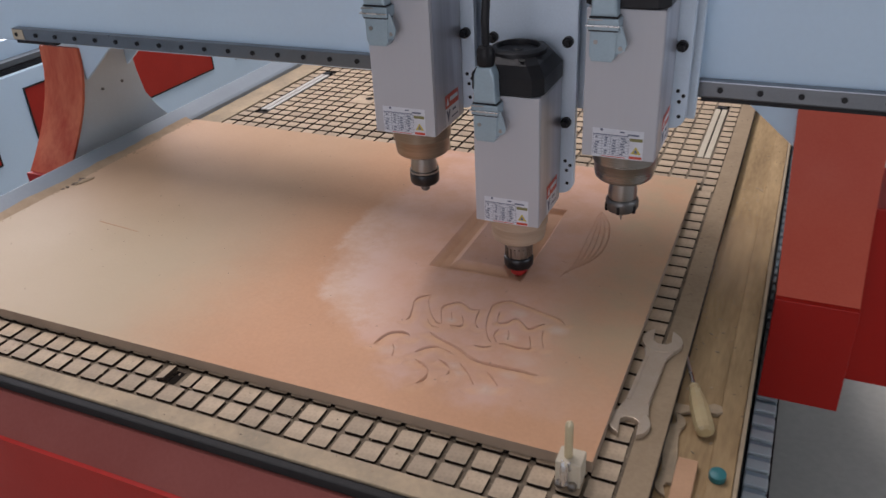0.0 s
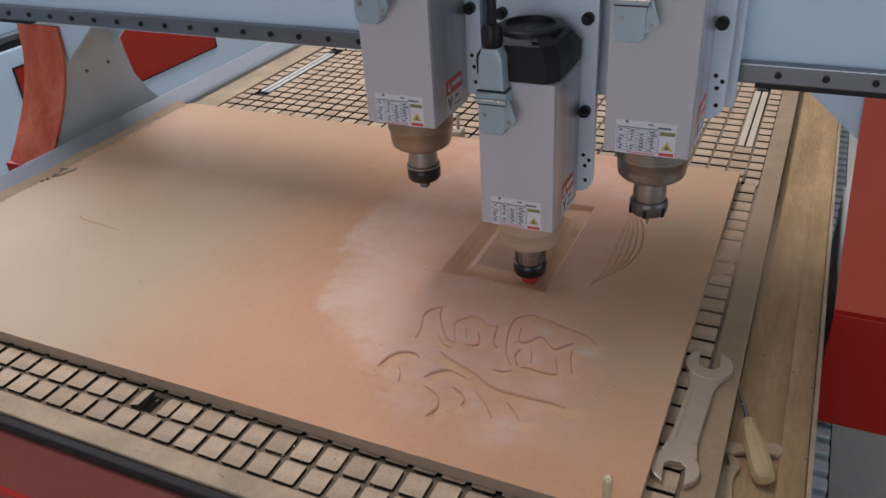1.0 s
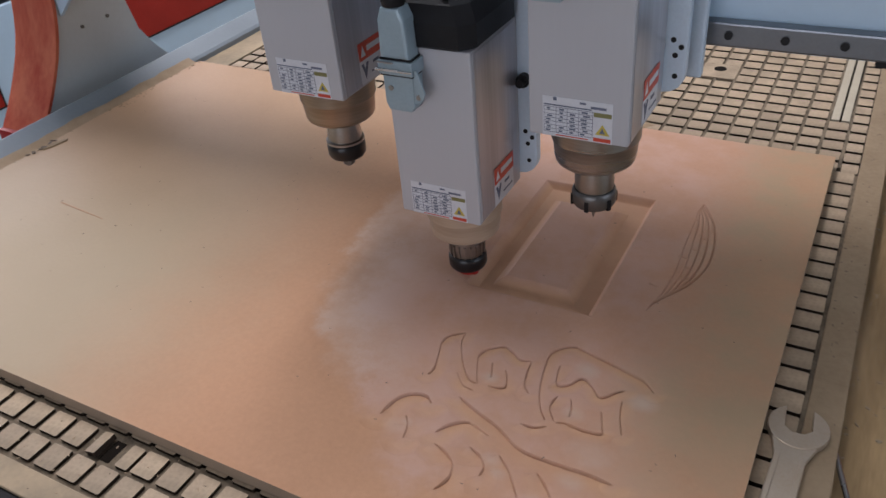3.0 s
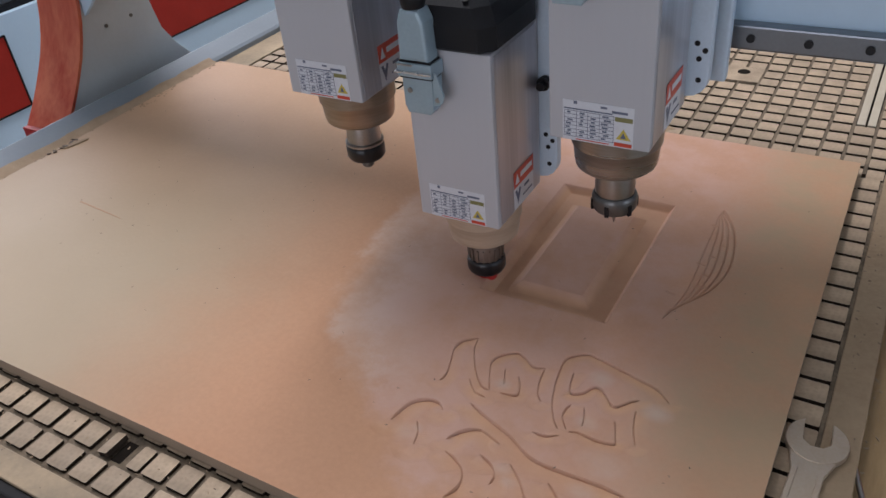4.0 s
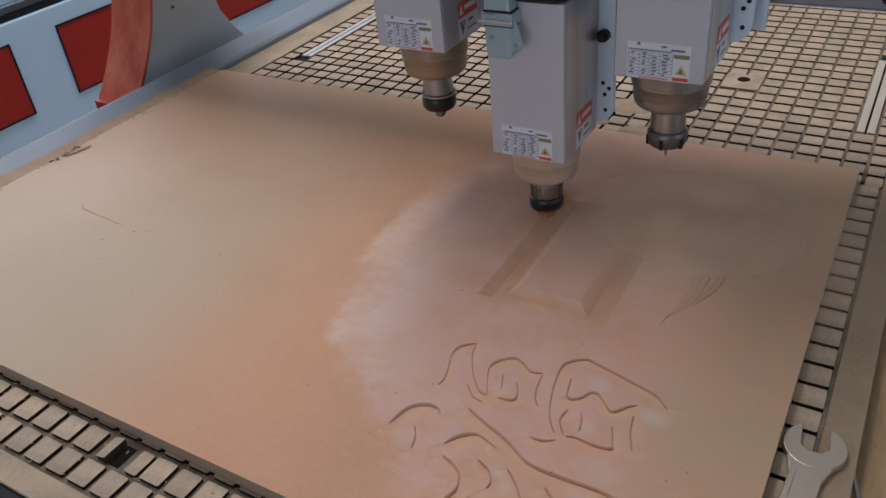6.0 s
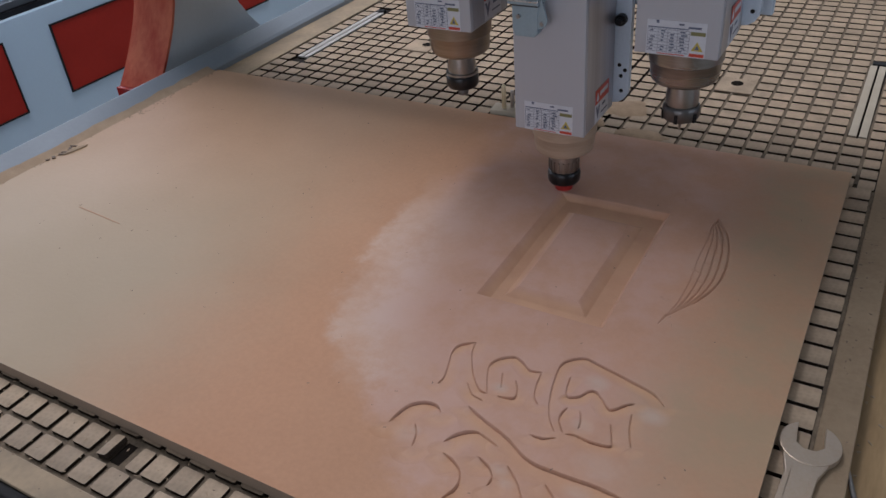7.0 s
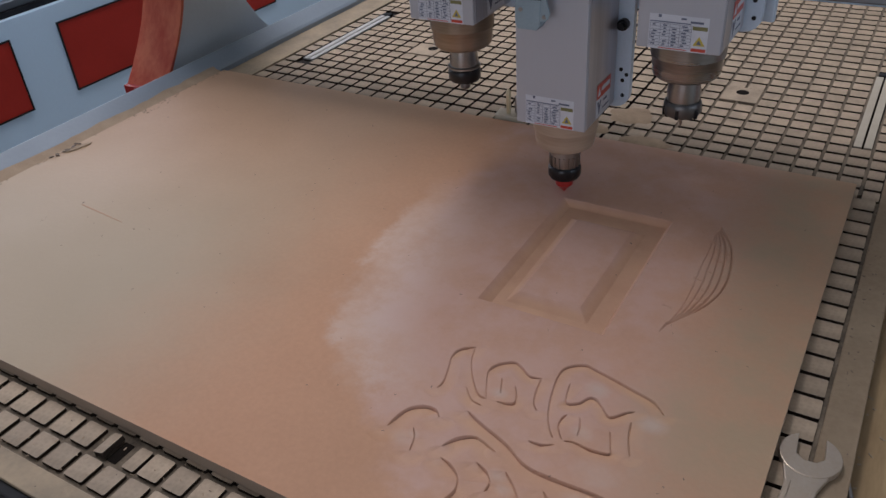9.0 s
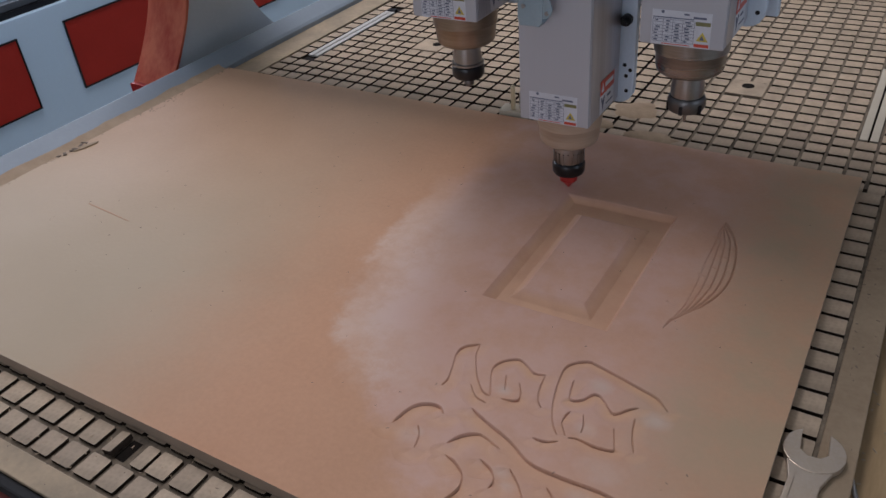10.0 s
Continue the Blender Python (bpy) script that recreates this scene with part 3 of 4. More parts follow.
def connector(ob):
    """The heavy plug on the front face, with its clip and the cable that leaves it upwards."""
    base = part("socket", prism(BM(), [(-0.0589, 0.215), (-0.0539, 0.203), (-0.0157, 0.203), (-0.0091, 0.212), (-0.0074, 0.262), (-0.0589, 0.262)], 0.030, Matrix.Translation((0, -0.0005, 0)) @ XZ, 0.002), CONNECTOR, ob, "grey metal cable socket")
    part("rim", box(BM(), -0.0622, -0.0041, -0.036, -0.0005, 0.2625, 0.284, 0.002), CONNECTOR, base)
    part("seam", box(BM(), -0.0600, -0.0060, -0.0335, -0.0045, 0.2600, 0.2624), BLACK, base)
    part("gasket", box(BM(), -0.0597, -0.0066, -0.033, -0.0045, 0.2843, 0.2868), BLACK, base)
    part("clip", box(BM(), -0.0614, -0.0340, -0.0395, -0.0365, 0.281, 0.2835, 0.0008), STEEL, base, "wire locking clip")
    part("screw", cyl(BM(), 0.0042, 0, 0.002, 12, pose(-0.0465, -0.0306, 0.240, 90)), STEEL, base)
    part("latch", prism(BM(), [(-0.0124, 0.218), (0.0025, 0.222), (0.0075, 0.233), (-0.0041, 0.262), (-0.0108, 0.275)], 0.003, Matrix.Translation((0, -0.026, 0)) @ XZ), CONNECTOR, base, "grey latch lever")
    part("clip_bar", box(BM(), -0.0645, -0.0020, -0.0425, -0.0400, 0.2705, 0.2735, 0.0008), BRIGHT, base, "bright wire clip")
    part("clip_bar", box(BM(), -0.0645, -0.0615, -0.0398, -0.0140, 0.2705, 0.2735, 0.0008), BRIGHT, base)
    part("clip_lever", prism(BM(), [(-0.0030, 0.272), (0.0010, 0.272), (0.0120, 0.238), (0.0080, 0.226), (0.0030, 0.232)], 0.003, Matrix.Translation((0, -0.030, 0)) @ XZ), CONNECTOR, base, "grey clip lever")
    part("pivot", cyl(BM(), 0.004, 0, 0.003, 12, pose(0.0000, -0.0292, 0.230, 90)), STEEL, base)
    hood = part("plug_hood", prism(BM(), [(-0.0581, 0.287), (-0.0091, 0.287), (-0.0116, 0.345), (-0.0191, 0.362), (-0.0489, 0.362), (-0.0556, 0.345)], 0.032, Matrix.Translation((0, -0.002, 0)) @ XZ, 0.005), CONNECTOR, ob, "grey metal plug hood")
    lathe_bm = lathe(BM(), [(0.0165, 0.3625), (0.0185, 0.370), (0.0185, 0.392), (0.015, 0.400), (0.0095, 0.402)], 16, Matrix.Translation((-0.034, -0.018, 0)))
    part("gland", lathe_bm, BLACK, hood, "black cable gland", True)
    curve_tube("cable", [(-0.034, -0.018, 0.4025), (-0.034, -0.018, 0.45), (-0.031, -0.012, 0.52), (-0.022, 0.005, 0.60), (-0.010, 0.03, 0.68)], 0.0085, BLACK, ob, "black power cable")


def spindle(bit):
    """One air-cooled spindle; its origin is the middle of its front face's foot line, at the level of the body's underside."""
    word = {"red": "black collet nut and red-tipped bit", "black": "black collet nut and dark bit", "steel": "steel collet nut and thin bit"}[bit]
    ob = thing("spindle", "square silver router spindle with " + word, "spindle", "spindles on the carriage")
    h = 0.073
    bm = box(BM(), -h, h, 0, 0.1640, 0, 0.295, 0.003)
    part("body", bm, BODY, ob, "silver-grey square motor body")
    part("side_panel", box(BM(), h + 0.0001, h + 0.0012, 0.008, 0.152, 0.004, 0.291, 0.0004), BRUSHED, ob, "brushed metal side")
    bm = BM()
    rings = []
    for grow, z in ((0.0, 0.2955), (0.0055, 0.300), (0.0055, 0.334), (-0.010, 0.357), (-0.024, 0.3675)):
        a = h + grow
        rings.append([bm.verts.new((x, y, z)) for x, y in ((-a + 0.020, -0.001 - grow), (a - 0.020, -0.001 - grow), (a, 0.020 - grow), (a, 0.140 + grow), (a - 0.02, 0.163), (-a + 0.02, 0.163), (-a, 0.140 + grow), (-a, 0.020 - grow))])
    for u, v in zip(rings, rings[1:]):
        for q in range(8):
            bm.faces.new((u[q], u[(q + 1) % 8], v[(q + 1) % 8], v[q]))
    bm.faces.new(rings[0][::-1]), bm.faces.new(rings[-1])
    fan = part("fan_cover", bm, BLACK, ob, "black plastic fan cover")
    part("cover_screw", cyl(BM(), 0.006, 0, 0.002, 12, pose(0.030, 0.018, 0.3655)), DARK_STEEL, fan)
    part("fan_grille", lathe(BM(), [(0.062, 0.3676), (0.060, 0.374), (0.052, 0.3785), (0.046, 0.3785), (0.043, 0.370), (0.012, 0.370), (0.009, 0.3725)], 32, Matrix.Translation((0, 0.082, 0))), BLACK, fan, "round fan grille", True)
    m = Matrix.Translation((0, 0.082, 0))
    part("collar", lathe(BM(), [(0.045, -0.0725), (0.0555, -0.0715), (0.0605, -0.067), (0.0625, -0.058), (0.0642, -0.034), (0.0672, -0.030), (0.0678, -0.001)], 48, m), {"steel": BARE, "black": COLLAR, "red": TAN_COLLAR}[bit], ob, "turned metal bearing collar", True)
    nose = lathe(BM(), [(0.0295, -0.124), (0.031, -0.104), (0.029, -0.090), (0.029, -0.073)], 28, m)
    part("nose", nose, STEEL, ob, "polished spindle nose", True)
    nut = part("nut", lathe(BM(), [(0.020, -0.153), (0.0315, -0.150), (0.0348, -0.144), (0.0352, -0.128), (0.0335, -0.123), (0.0315, -0.121)], 32, m), DARK_STEEL if bit == "steel" else NUT, ob, "collet nut", True)
    n = {"steel": 6, "red": 18, "black": 0}[bit]
    w, zz, rr = (0.0032, (-0.1495, -0.132), 0.0336) if bit == "steel" else (0.0016, (-0.1195, -0.096), 0.0300)
    if bit == "black":
        part("lock_ring", lathe(BM(), [(0.0300, -0.1215), (0.0350, -0.1205), (0.0350, -0.1165), (0.0296, -0.1155)], 32, m), STEEL, nut, "bright lock ring", True)
    slot = mesh(box(BM(), -w, w, -0.0012, 0.0030, *zz), "slot", BLACK if bit == "steel" else STEEL)
    for i in range(n):
        one = new("slot", slot)
        one.parent, one.matrix_basis = nut, m @ pose(0, 0, 0, 0, 0, 360 * i / n) @ Matrix.Translation((0, rr, 0))
    prof = {"red": [(0.0005, -0.1900), (0.010, -0.178), (0.0190, -0.169), (0.0190, -0.156), (0.010, -0.1535)], "black": [(0.007, -0.172), (0.011, -0.168), (0.0115, -0.156), (0.010, -0.1535)], "steel": [(0.0012, -0.178), (0.0028, -0.170), (0.003, -0.1535)]}[bit]
    part("bit", lathe(BM(), prof, 16, m), {"red": BIT_RED, "black": DARK_STEEL, "steel": STEEL}[bit], ob, "router bit", True)
    rating_label(ob), side_label(ob, h + 0.0012), connector(ob)
    return ob


spindles = [spindle("black"), spindle("red"), spindle("steel")]

# ---- the machine beside it ----
other = thing("second_router", "second white CNC machine with red inset side panels", "machine")
part("side", box(BM(), -4.6, -3.2, -2.2, 5.5, 0.0, 0.775, 0.004), WHITE, other, "white painted machine side")
for y0, y1 in ((-0.02, 1.356), (1.60, 2.97), (3.21, 4.58)):
    part("panel", box(BM(), -3.205, -3.196, y0, y1, 0.395, 0.693), RED_DARK, other, "dark red inset panel")
    # black strips draw the shadow round the recessed panel
    for za, zb, ya, yb in ((0.388, 0.3945, y0 - 0.007, y1 + 0.007), (0.6935, 0.70, y0 - 0.007, y1 + 0.007), (0.395, 0.693, y0 - 0.007, y0 - 0.0005), (0.395, 0.693, y1 + 0.0005, y1 + 0.007)):
        part("panel_shadow", box(BM(), -3.205, -3.193, ya, yb, za, zb), BLACK, other)
# solid black strip drawn for the shade below this rail
part("gap_shade", box(BM(), -3.30, -3.225, -2.2, 5.5, 0.7755, 0.80), BLACK, other, "black strip for the shade under the rail")
part("rail", box(BM(), -3.29, -3.235, -2.2, 5.5, 0.8005, 0.83, 0.004), RAIL, other, "steel guide rail")
part("table", box(BM(), -4.6, -3.34, -2.2, 5.5, 0.7755, 0.90, 0.003), WHITE, other, "white table frame")

# ---- the carved sheet ----
def smooth_line(pts, n=9):
    """Points of a flowing line through pts."""
    out = []
    p = [pts[0], *pts, pts[-1]]
    for a, b, c, d in zip(p, p[1:], p[2:], p[3:]):
        for i in range(n):
            t = i / n
            out.append(tuple(0.5 * (2 * q + (r - o) * t + (2 * o - 5 * q + 4 * r - e) * t * t + (3 * q - o - 3 * r + e) * t ** 3) for o, q, r, e in zip(a, b, c, d)))
    return out + [pts[-1]]


# strokes of the carved ornament, in metres on the sheet
UPPER_SIGN = [
    [(-0.488, 0.279), (-0.487, 0.298), (-0.496, 0.330), (-0.504, 0.356), (-0.500, 0.376), (-0.479, 0.391)],
    [(-0.479, 0.391), (-0.471, 0.362), (-0.448, 0.323), (-0.425, 0.297), (-0.408, 0.291)],
    [(-0.408, 0.291), (-0.427, 0.332), (-0.433, 0.353), (-0.426, 0.371), (-0.406, 0.386), (-0.389, 0.381), (-0.369, 0.368), (-0.350, 0.371)],
    [(-0.350, 0.371), (-0.346, 0.341), (-0.338, 0.316), (-0.327, 0.303)],
    [(-0.391, 0.294), (-0.367, 0.301), (-0.368, 0.317), (-0.380, 0.337)],
    [(-0.393, 0.312), (-0.406, 0.344)],
    [(-0.448, 0.302), (-0.430, 0.283), (-0.408, 0.276)],
]
LOWER_SIGN = [
    [(-0.421, 0.256), (-0.388, 0.242), (-0.341, 0.224), (-0.297, 0.200), (-0.250, 0.196), (-0.192, 0.197), (-0.158, 0.192)],
    [(-0.514, 0.176), (-0.512, 0.200), (-0.504, 0.222), (-0.486, 0.236), (-0.466, 0.237), (-0.453, 0.225)],
    [(-0.477, 0.190), (-0.465, 0.173), (-0.458, 0.149)],
    [(-0.420, 0.178), (-0.411, 0.198), (-0.391, 0.215), (-0.375, 0.215), (-0.346, 0.204)],
    [(-0.413, 0.160), (-0.394, 0.154), (-0.374, 0.140), (-0.365, 0.117), (-0.374, 0.087)],
    [(-0.362, 0.174), (-0.341, 0.165), (-0.328, 0.149), (-0.328, 0.133)],
    [(-0.318, 0.178), (-0.293, 0.156), (-0.266, 0.121)],
    [(-0.259, 0.172), (-0.239, 0.155), (-0.221, 0.134)],
]
RIGHT_SIGN = [
    [(-0.284, 0.264), (-0.298, 0.282), (-0.311, 0.309), (-0.323, 0.352), (-0.329, 0.396), (-0.322, 0.415), (-0.301, 0.430), (-0.280, 0.427), (-0.212, 0.409), (-0.177, 0.398), (-0.155, 0.377)],
    [(-0.313, 0.243), (-0.295, 0.245), (-0.277, 0.254)],
    [(-0.305, 0.380), (-0.301, 0.356), (-0.294, 0.339), (-0.278, 0.346), (-0.268, 0.363), (-0.258, 0.366), (-0.246, 0.357), (-0.226, 0.340), (-0.208, 0.358), (-0.196, 0.366)],
    [(-0.267, 0.266), (-0.253, 0.271), (-0.228, 0.268), (-0.202, 0.272), (-0.204, 0.284), (-0.215, 0.312)],
    [(-0.265, 0.319), (-0.257, 0.300), (-0.254, 0.283)],
    [(-0.272, 0.267), (-0.285, 0.286), (-0.288, 0.302), (-0.284, 0.316)],
    [(-0.194, 0.345), (-0.187, 0.312), (-0.174, 0.280)],
]
# heaps of pale loose dust round the carving: x, y, radius
LOOSE = [(-0.484, 0.166, 0.020), (-0.472, 0.178, 0.012), (-0.324, 0.166, 0.016), (-0.306, 0.150, 0.014), (-0.164, 0.352, 0.022), (-0.205, 0.232, 0.034), (-0.240, 0.118, 0.022), (-0.214, 0.178, 0.022), (-0.250, 0.290, 0.018), (-0.395, 0.312, 0.014), (-0.262, 0.385, 0.020)]
FAN = [(-0.210, 0.921), (-0.179, 0.868), (-0.161, 0.797), (-0.157, 0.720), (-0.176, 0.652), (-0.217, 0.586)]


def near(px, py, line):
    """Distance of each point of the grid to a line of points."""
    best = np.full(px.shape, 9.0)
    for (ax, ay), (bx, by) in zip(line, line[1:]):
        dx, dy = bx - ax, by - ay
        t = np.clip(((px - ax) * dx + (py - ay) * dy) / (dx * dx + dy * dy + 1e-12), 0, 1)
        best = np.minimum(best, np.hypot(px - ax - t * dx, py - ay - t * dy))
    return best


def near_side(px, py, line):
    """Distance to a line, how far the point lies on the stroke's sloping side of it, and how squarely the line faces the front."""
    best, side, face = np.full(px.shape, 9.0), np.zeros(px.shape), np.zeros(px.shape)
    for (ax, ay), (bx, by) in zip(line, line[1:]):
        dx, dy = bx - ax, by - ay
        long = math.hypot(dx, dy) + 1e-9
        t = np.clip(((px - ax) * dx + (py - ay) * dy) / (long * long), 0, 1)
        vx, vy = px - ax - t * dx, py - ay - t * dy
        d = np.hypot(vx, vy)
        k = d < best
        best, side = np.where(k, d, best), np.where(k, (0.45 * vx - 0.89 * vy) / (d + 1e-6), side)
        face = np.where(k, abs(0.89 * dx + 0.45 * dy) / long, face)
    return best, side, face


def carving(px, py):
    """Depth below the sheet's face, how much fresh wood shows, and where loose dust lies."""
    depth, cut, loose = np.zeros(px.shape), np.zeros(px.shape), np.zeros(px.shape)
    for lines, wide, slope in ((UPPER_SIGN + RIGHT_SIGN, 0.022, 0.0036), (LOWER_SIGN, 0.034, 0.0055)):
        for line in lines:
            line = smooth_line(line)
            lx, ly = [q[0] for q in line], [q[1] for q in line]
            k = (px > min(lx) - 0.035) & (px < max(lx) + 0.035) & (py > min(ly) - 0.035) & (py < max(ly) + 0.035)
            d, side, face = near_side(px[k], py[k], line)
            f = np.clip(1 - d / wide, 0, 1) * np.clip(side * 1.8 + 0.1, 0, 1)
            ends = np.minimum(np.hypot(px[k] - lx[0], py[k] - ly[0]), np.hypot(px[k] - lx[-1], py[k] - ly[-1]))
            f = f * np.clip(ends / 0.018, 0, 1)
            thin = (0.45 + 0.55 * face) * np.clip(0.35 + ends / 0.007, 0, 1)
            depth[k] = np.maximum(depth[k], np.maximum(0.0115 * thin * np.clip(1.3 - d / (0.0012 * thin), 0, 1), slope * f))
            cut[k] = np.maximum(cut[k], np.clip(1.4 * f, 0, 1))
    for x, y, r in LOOSE:
        loose = np.maximum(loose, np.clip(1.25 - np.hypot((px - x) / r, (py - y) / (0.8 * r)), 0, 1))
    for i in range(5):
        k = 0.011 * i
        line = smooth_line([(x - 1.15 * k * math.sin(math.pi * (j + 0.12) / (len(FAN) - 0.76)), y - 0.006 * i) for j, (x, y) in enumerate(FAN)])
        depth = np.maximum(depth, (0.0044 - 0.0006 * i) * np.clip(1.15 - near(px, py, line) / (0.0022 - 0.0002 * i), 0, 1))
    for y, n in ((0.86, 2), (0.83, 0), (0.80, 1), (0.76, 2), (0.73, 3), (0.70, 1), (0.67, 0), (0.63, 2)):
        x = -0.160 - 0.0115 * n - 2.2 * (y - 0.765) ** 2
        depth = np.maximum(depth, 0.0032 * np.clip(1.1 - near(px, py, [(x, y), (x - 0.013, y + 0.004)]) / 0.0020, 0, 1))
    # the raised door panel: a steep step down, a flat, a slope up
    down = np.minimum(np.minimum((px + 0.540) / 0.019, (-0.301 - px) / 0.010), np.minimum((py - 0.512) / 0.010, (0.906 - py) / 0.009))
    inner = np.minimum(np.minimum(px + 0.500, -0.343 - px), np.minimum(py - 0.543, 0.856 - py))
    groove = np.clip(np.minimum(down, 1.0 - inner / 0.021), 0, 1)
    return np.maximum(depth, 0.0150 * groove), np.maximum(cut, np.clip(1.6 * groove, 0, 1)), loose


def carved_sheet(x0, x1, y0, y1):
    xs = np.concatenate([np.linspace(x0, -0.565, 24)[:-1], np.linspace(-0.565, -0.135, 500), np.linspace(-0.135, x1, 8)[1:]])
    ys = np.concatenate([np.linspace(y0, 0.07, 4)[:-1], np.linspace(0.07, 0.445, 440)[:-1], np.linspace(0.445, 0.94, 270), np.linspace(0.94, y1, 10)[1:]])
    px, py = np.meshgrid(xs, ys)
    depth, cut, loose = carving(px, py)
    pz = TOP - depth
    ny, nx = px.shape
    verts = np.stack([px.ravel(), py.ravel(), pz.ravel()], 1)
    i = np.arange(ny * nx).reshape(ny, nx)
    faces = np.stack([i[:-1, :-1], i[:-1, 1:], i[1:, 1:], i[1:, :-1]], -1).reshape(-1, 4).tolist()
    rim = np.concatenate([i[0, :], i[1:, -1], i[-1, -2::-1], i[-2:0:-1, 0]])
    low, high = verts[rim].copy(), verts[rim].copy()
    low[:, 2] = BED + 0.0005
    n0, n = len(verts), len(rim)
    for a in range(n):
        b = (a + 1) % n
        faces.append((n0 + b, n0 + a, n0 + n + a, n0 + n + b))
    faces.append(tuple(range(n0 + 2 * n - 1, n0 + n - 1, -1)))
    me = bpy.data.meshes.new("fibreboard_sheet")
    me.from_pydata(np.concatenate([verts, high, low]).tolist(), [], faces)
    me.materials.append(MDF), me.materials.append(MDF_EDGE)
    top = (ny - 1) * (nx - 1)
    me.polygons.foreach_set("material_index", [0] * top + [1] * (n + 1))
    me.polygons.foreach_set("use_smooth", [True] * top + [False] * (n + 1))
    fresh = me.attributes.new("fresh_wood", "FLOAT", "POINT")
    fresh.data.foreach_set("value", np.concatenate([cut.ravel(), np.zeros(2 * n)]))
    heap = me.attributes.new("loose_dust", "FLOAT", "POINT")
    heap.data.foreach_set("value", np.concatenate([loose.ravel(), np.zeros(2 * n)]))
    return tagged(new("fibreboard_sheet", me), "brown fibreboard sheet with freshly carved patterns", "wood sheet")


sheet = carved_sheet(-1.815, 0.0, 0.0, 1.207)

# ---- tools and small things on the table ----
def wrench(name, label, length, head, jaw, thick, m, material=CHROME):
    """A double open-ended spanner along y, lying flat."""
    ob = thing(name, label, "spanner")
    half = length / 2

    def end(sign, r, w, tilt):
        pts = []
        for i in range(23):
            a = radians(118 + (i / 22) * 304)
            pts.append((r * math.cos(a), r * math.sin(a)))
        lip = [(w / 2, r * 0.92), (w / 2, -r * 0.06), (w * 0.22, -r * 0.30), (-w * 0.22, -r * 0.30), (-w / 2, -r * 0.06), (-w / 2, r * 0.92)]
        bm = prism(BM(), pts + lip, thick, Matrix.Translation((0, sign * half, 0)) @ pose(0, 0, 0, 0, 0, tilt + (0 if sign > 0 else 180)), 0.0012)
        return part("open_jaw", bm, material, ob)

    end(1, head, jaw, 7), end(-1, head * 0.92, jaw * 0.9, 7)
    w = head * 0.56
    y = half - head * 0.72
    shank = part("shank", prism(BM(), [(-w * 1.25, -y), (-w * 0.95, -y * 0.7), (-w * 0.9, y * 0.7), (-w * 1.3, y), (w * 1.3, y), (w * 0.9, y * 0.7), (w * 0.95, -y * 0.7), (w * 1.25, -y)], thick * 0.8, Matrix.Translation((0, 0, thick * 0.1)), 0.002), material, ob)
    for e in (-1, 1):
        part("edge_rib", box(BM(), e * w * 0.72 - w * 0.16, e * w * 0.72 + w * 0.16, -y * 0.72, y * 0.72, thick * 0.9, thick * 0.9 + 0.0022, 0.0009), material, shank)
    ob.matrix_basis = m
    return ob


wrench("spanner", "dusty steel open-ended spanner lying beside the sheet", 0.270, 0.0415, 0.037, 0.011, pose(0.039, 0.274, BED + 0.0005, 0, 0, -2.5))
wrench("spanner", "small dusty spanner lying on the side ledge", 0.170, 0.026, 0.019, 0.007, pose(0.112, 0.13, BED - 0.0355, 0, 0, 8), DUST)

# a dusty wing-shaped clamp knob under the screwdriver
knob = thing("wing_knob", "dusty wing-shaped clamp knob lying on the ledge", "clamp knob")
part("hub", lathe(BM(), [(0.013, 0.0), (0.014, 0.010), (0.010, 0.014)], 16), DUST, knob)
for a in (20, 200):
    part("wing", prism(BM(), [(0.012, -0.008), (0.034, -0.016), (0.046, -0.010), (0.048, 0.006), (0.036, 0.014), (0.012, 0.008)], 0.009, pose(0, 0, 0.001, 0, 0, a), 0.002), DUST, knob)
knob.matrix_basis = pose(0.140, 0.262, BED - 0.0355)
cap = thing("bottle_cap", "small teal plastic cap lying on the ledge", "cap")
part("shell", lathe(BM(), [(0.014, 0.0), (0.015, 0.002), (0.0145, 0.013), (0.011, 0.015)], 20), TEAL, cap, "", True)
cap.matrix_basis = pose(0.198, 0.095, BED - 0.031, 8, 0, 0)
splinter = solid("wood_splinter", prism(BM(), [(-0.072, -0.0016), (0.078, -0.0006), (0.079, 0.0006), (0.01, 0.0014), (-0.072, 0.0010)], 0.0007, pose(-1.456, 0.425, TOP + 0.0002, 0, 0, -5.9), 0.0002), OFFCUT, "thin brown wood splinter lying on the sheet", "splinter")
bark = solid("wood_splinter", prism(BM(), [(-0.034, -0.004), (-0.010, -0.008), (0.030, -0.006), (0.036, 0.001), (0.012, 0.007), (-0.028, 0.006)], 0.0032, pose(-1.790, 0.633, TOP + 0.0002, 0, 0, 75.6), 0.0008), DUST_BROWN, "brown bark-like splinter lying at the sheet's edge", "splinter")
offcut = solid("wood_offcut", box(BM(), 0.128, 0.163, -0.15, 0.115, BED - 0.0355, BED - 0.021, 0.002), OFFCUT, "orange fibreboard offcut lying on the ledge", "wood offcut")

driver = thing("screwdriver", "screwdriver with a dusty yellow handle on the ledge", "screwdriver")
part("handle", lathe(BM(), [(0.010, 0.0), (0.0165, 0.004), (0.0185, 0.018), (0.0185, 0.062), (0.015, 0.095), (0.0105, 0.114), (0.012, 0.121), (0.009, 0.128)], 10), HANDLE, driver, "dusty yellow plastic handle")
part("shaft", lathe(BM(), [(0.0040, 0.1283), (0.0036, 0.228), (0.0015, 0.244)], 10), STEEL, driver)
driver.matrix_basis = pose(0.165, 0.188, BED - 0.0175, -87, 0, 18)


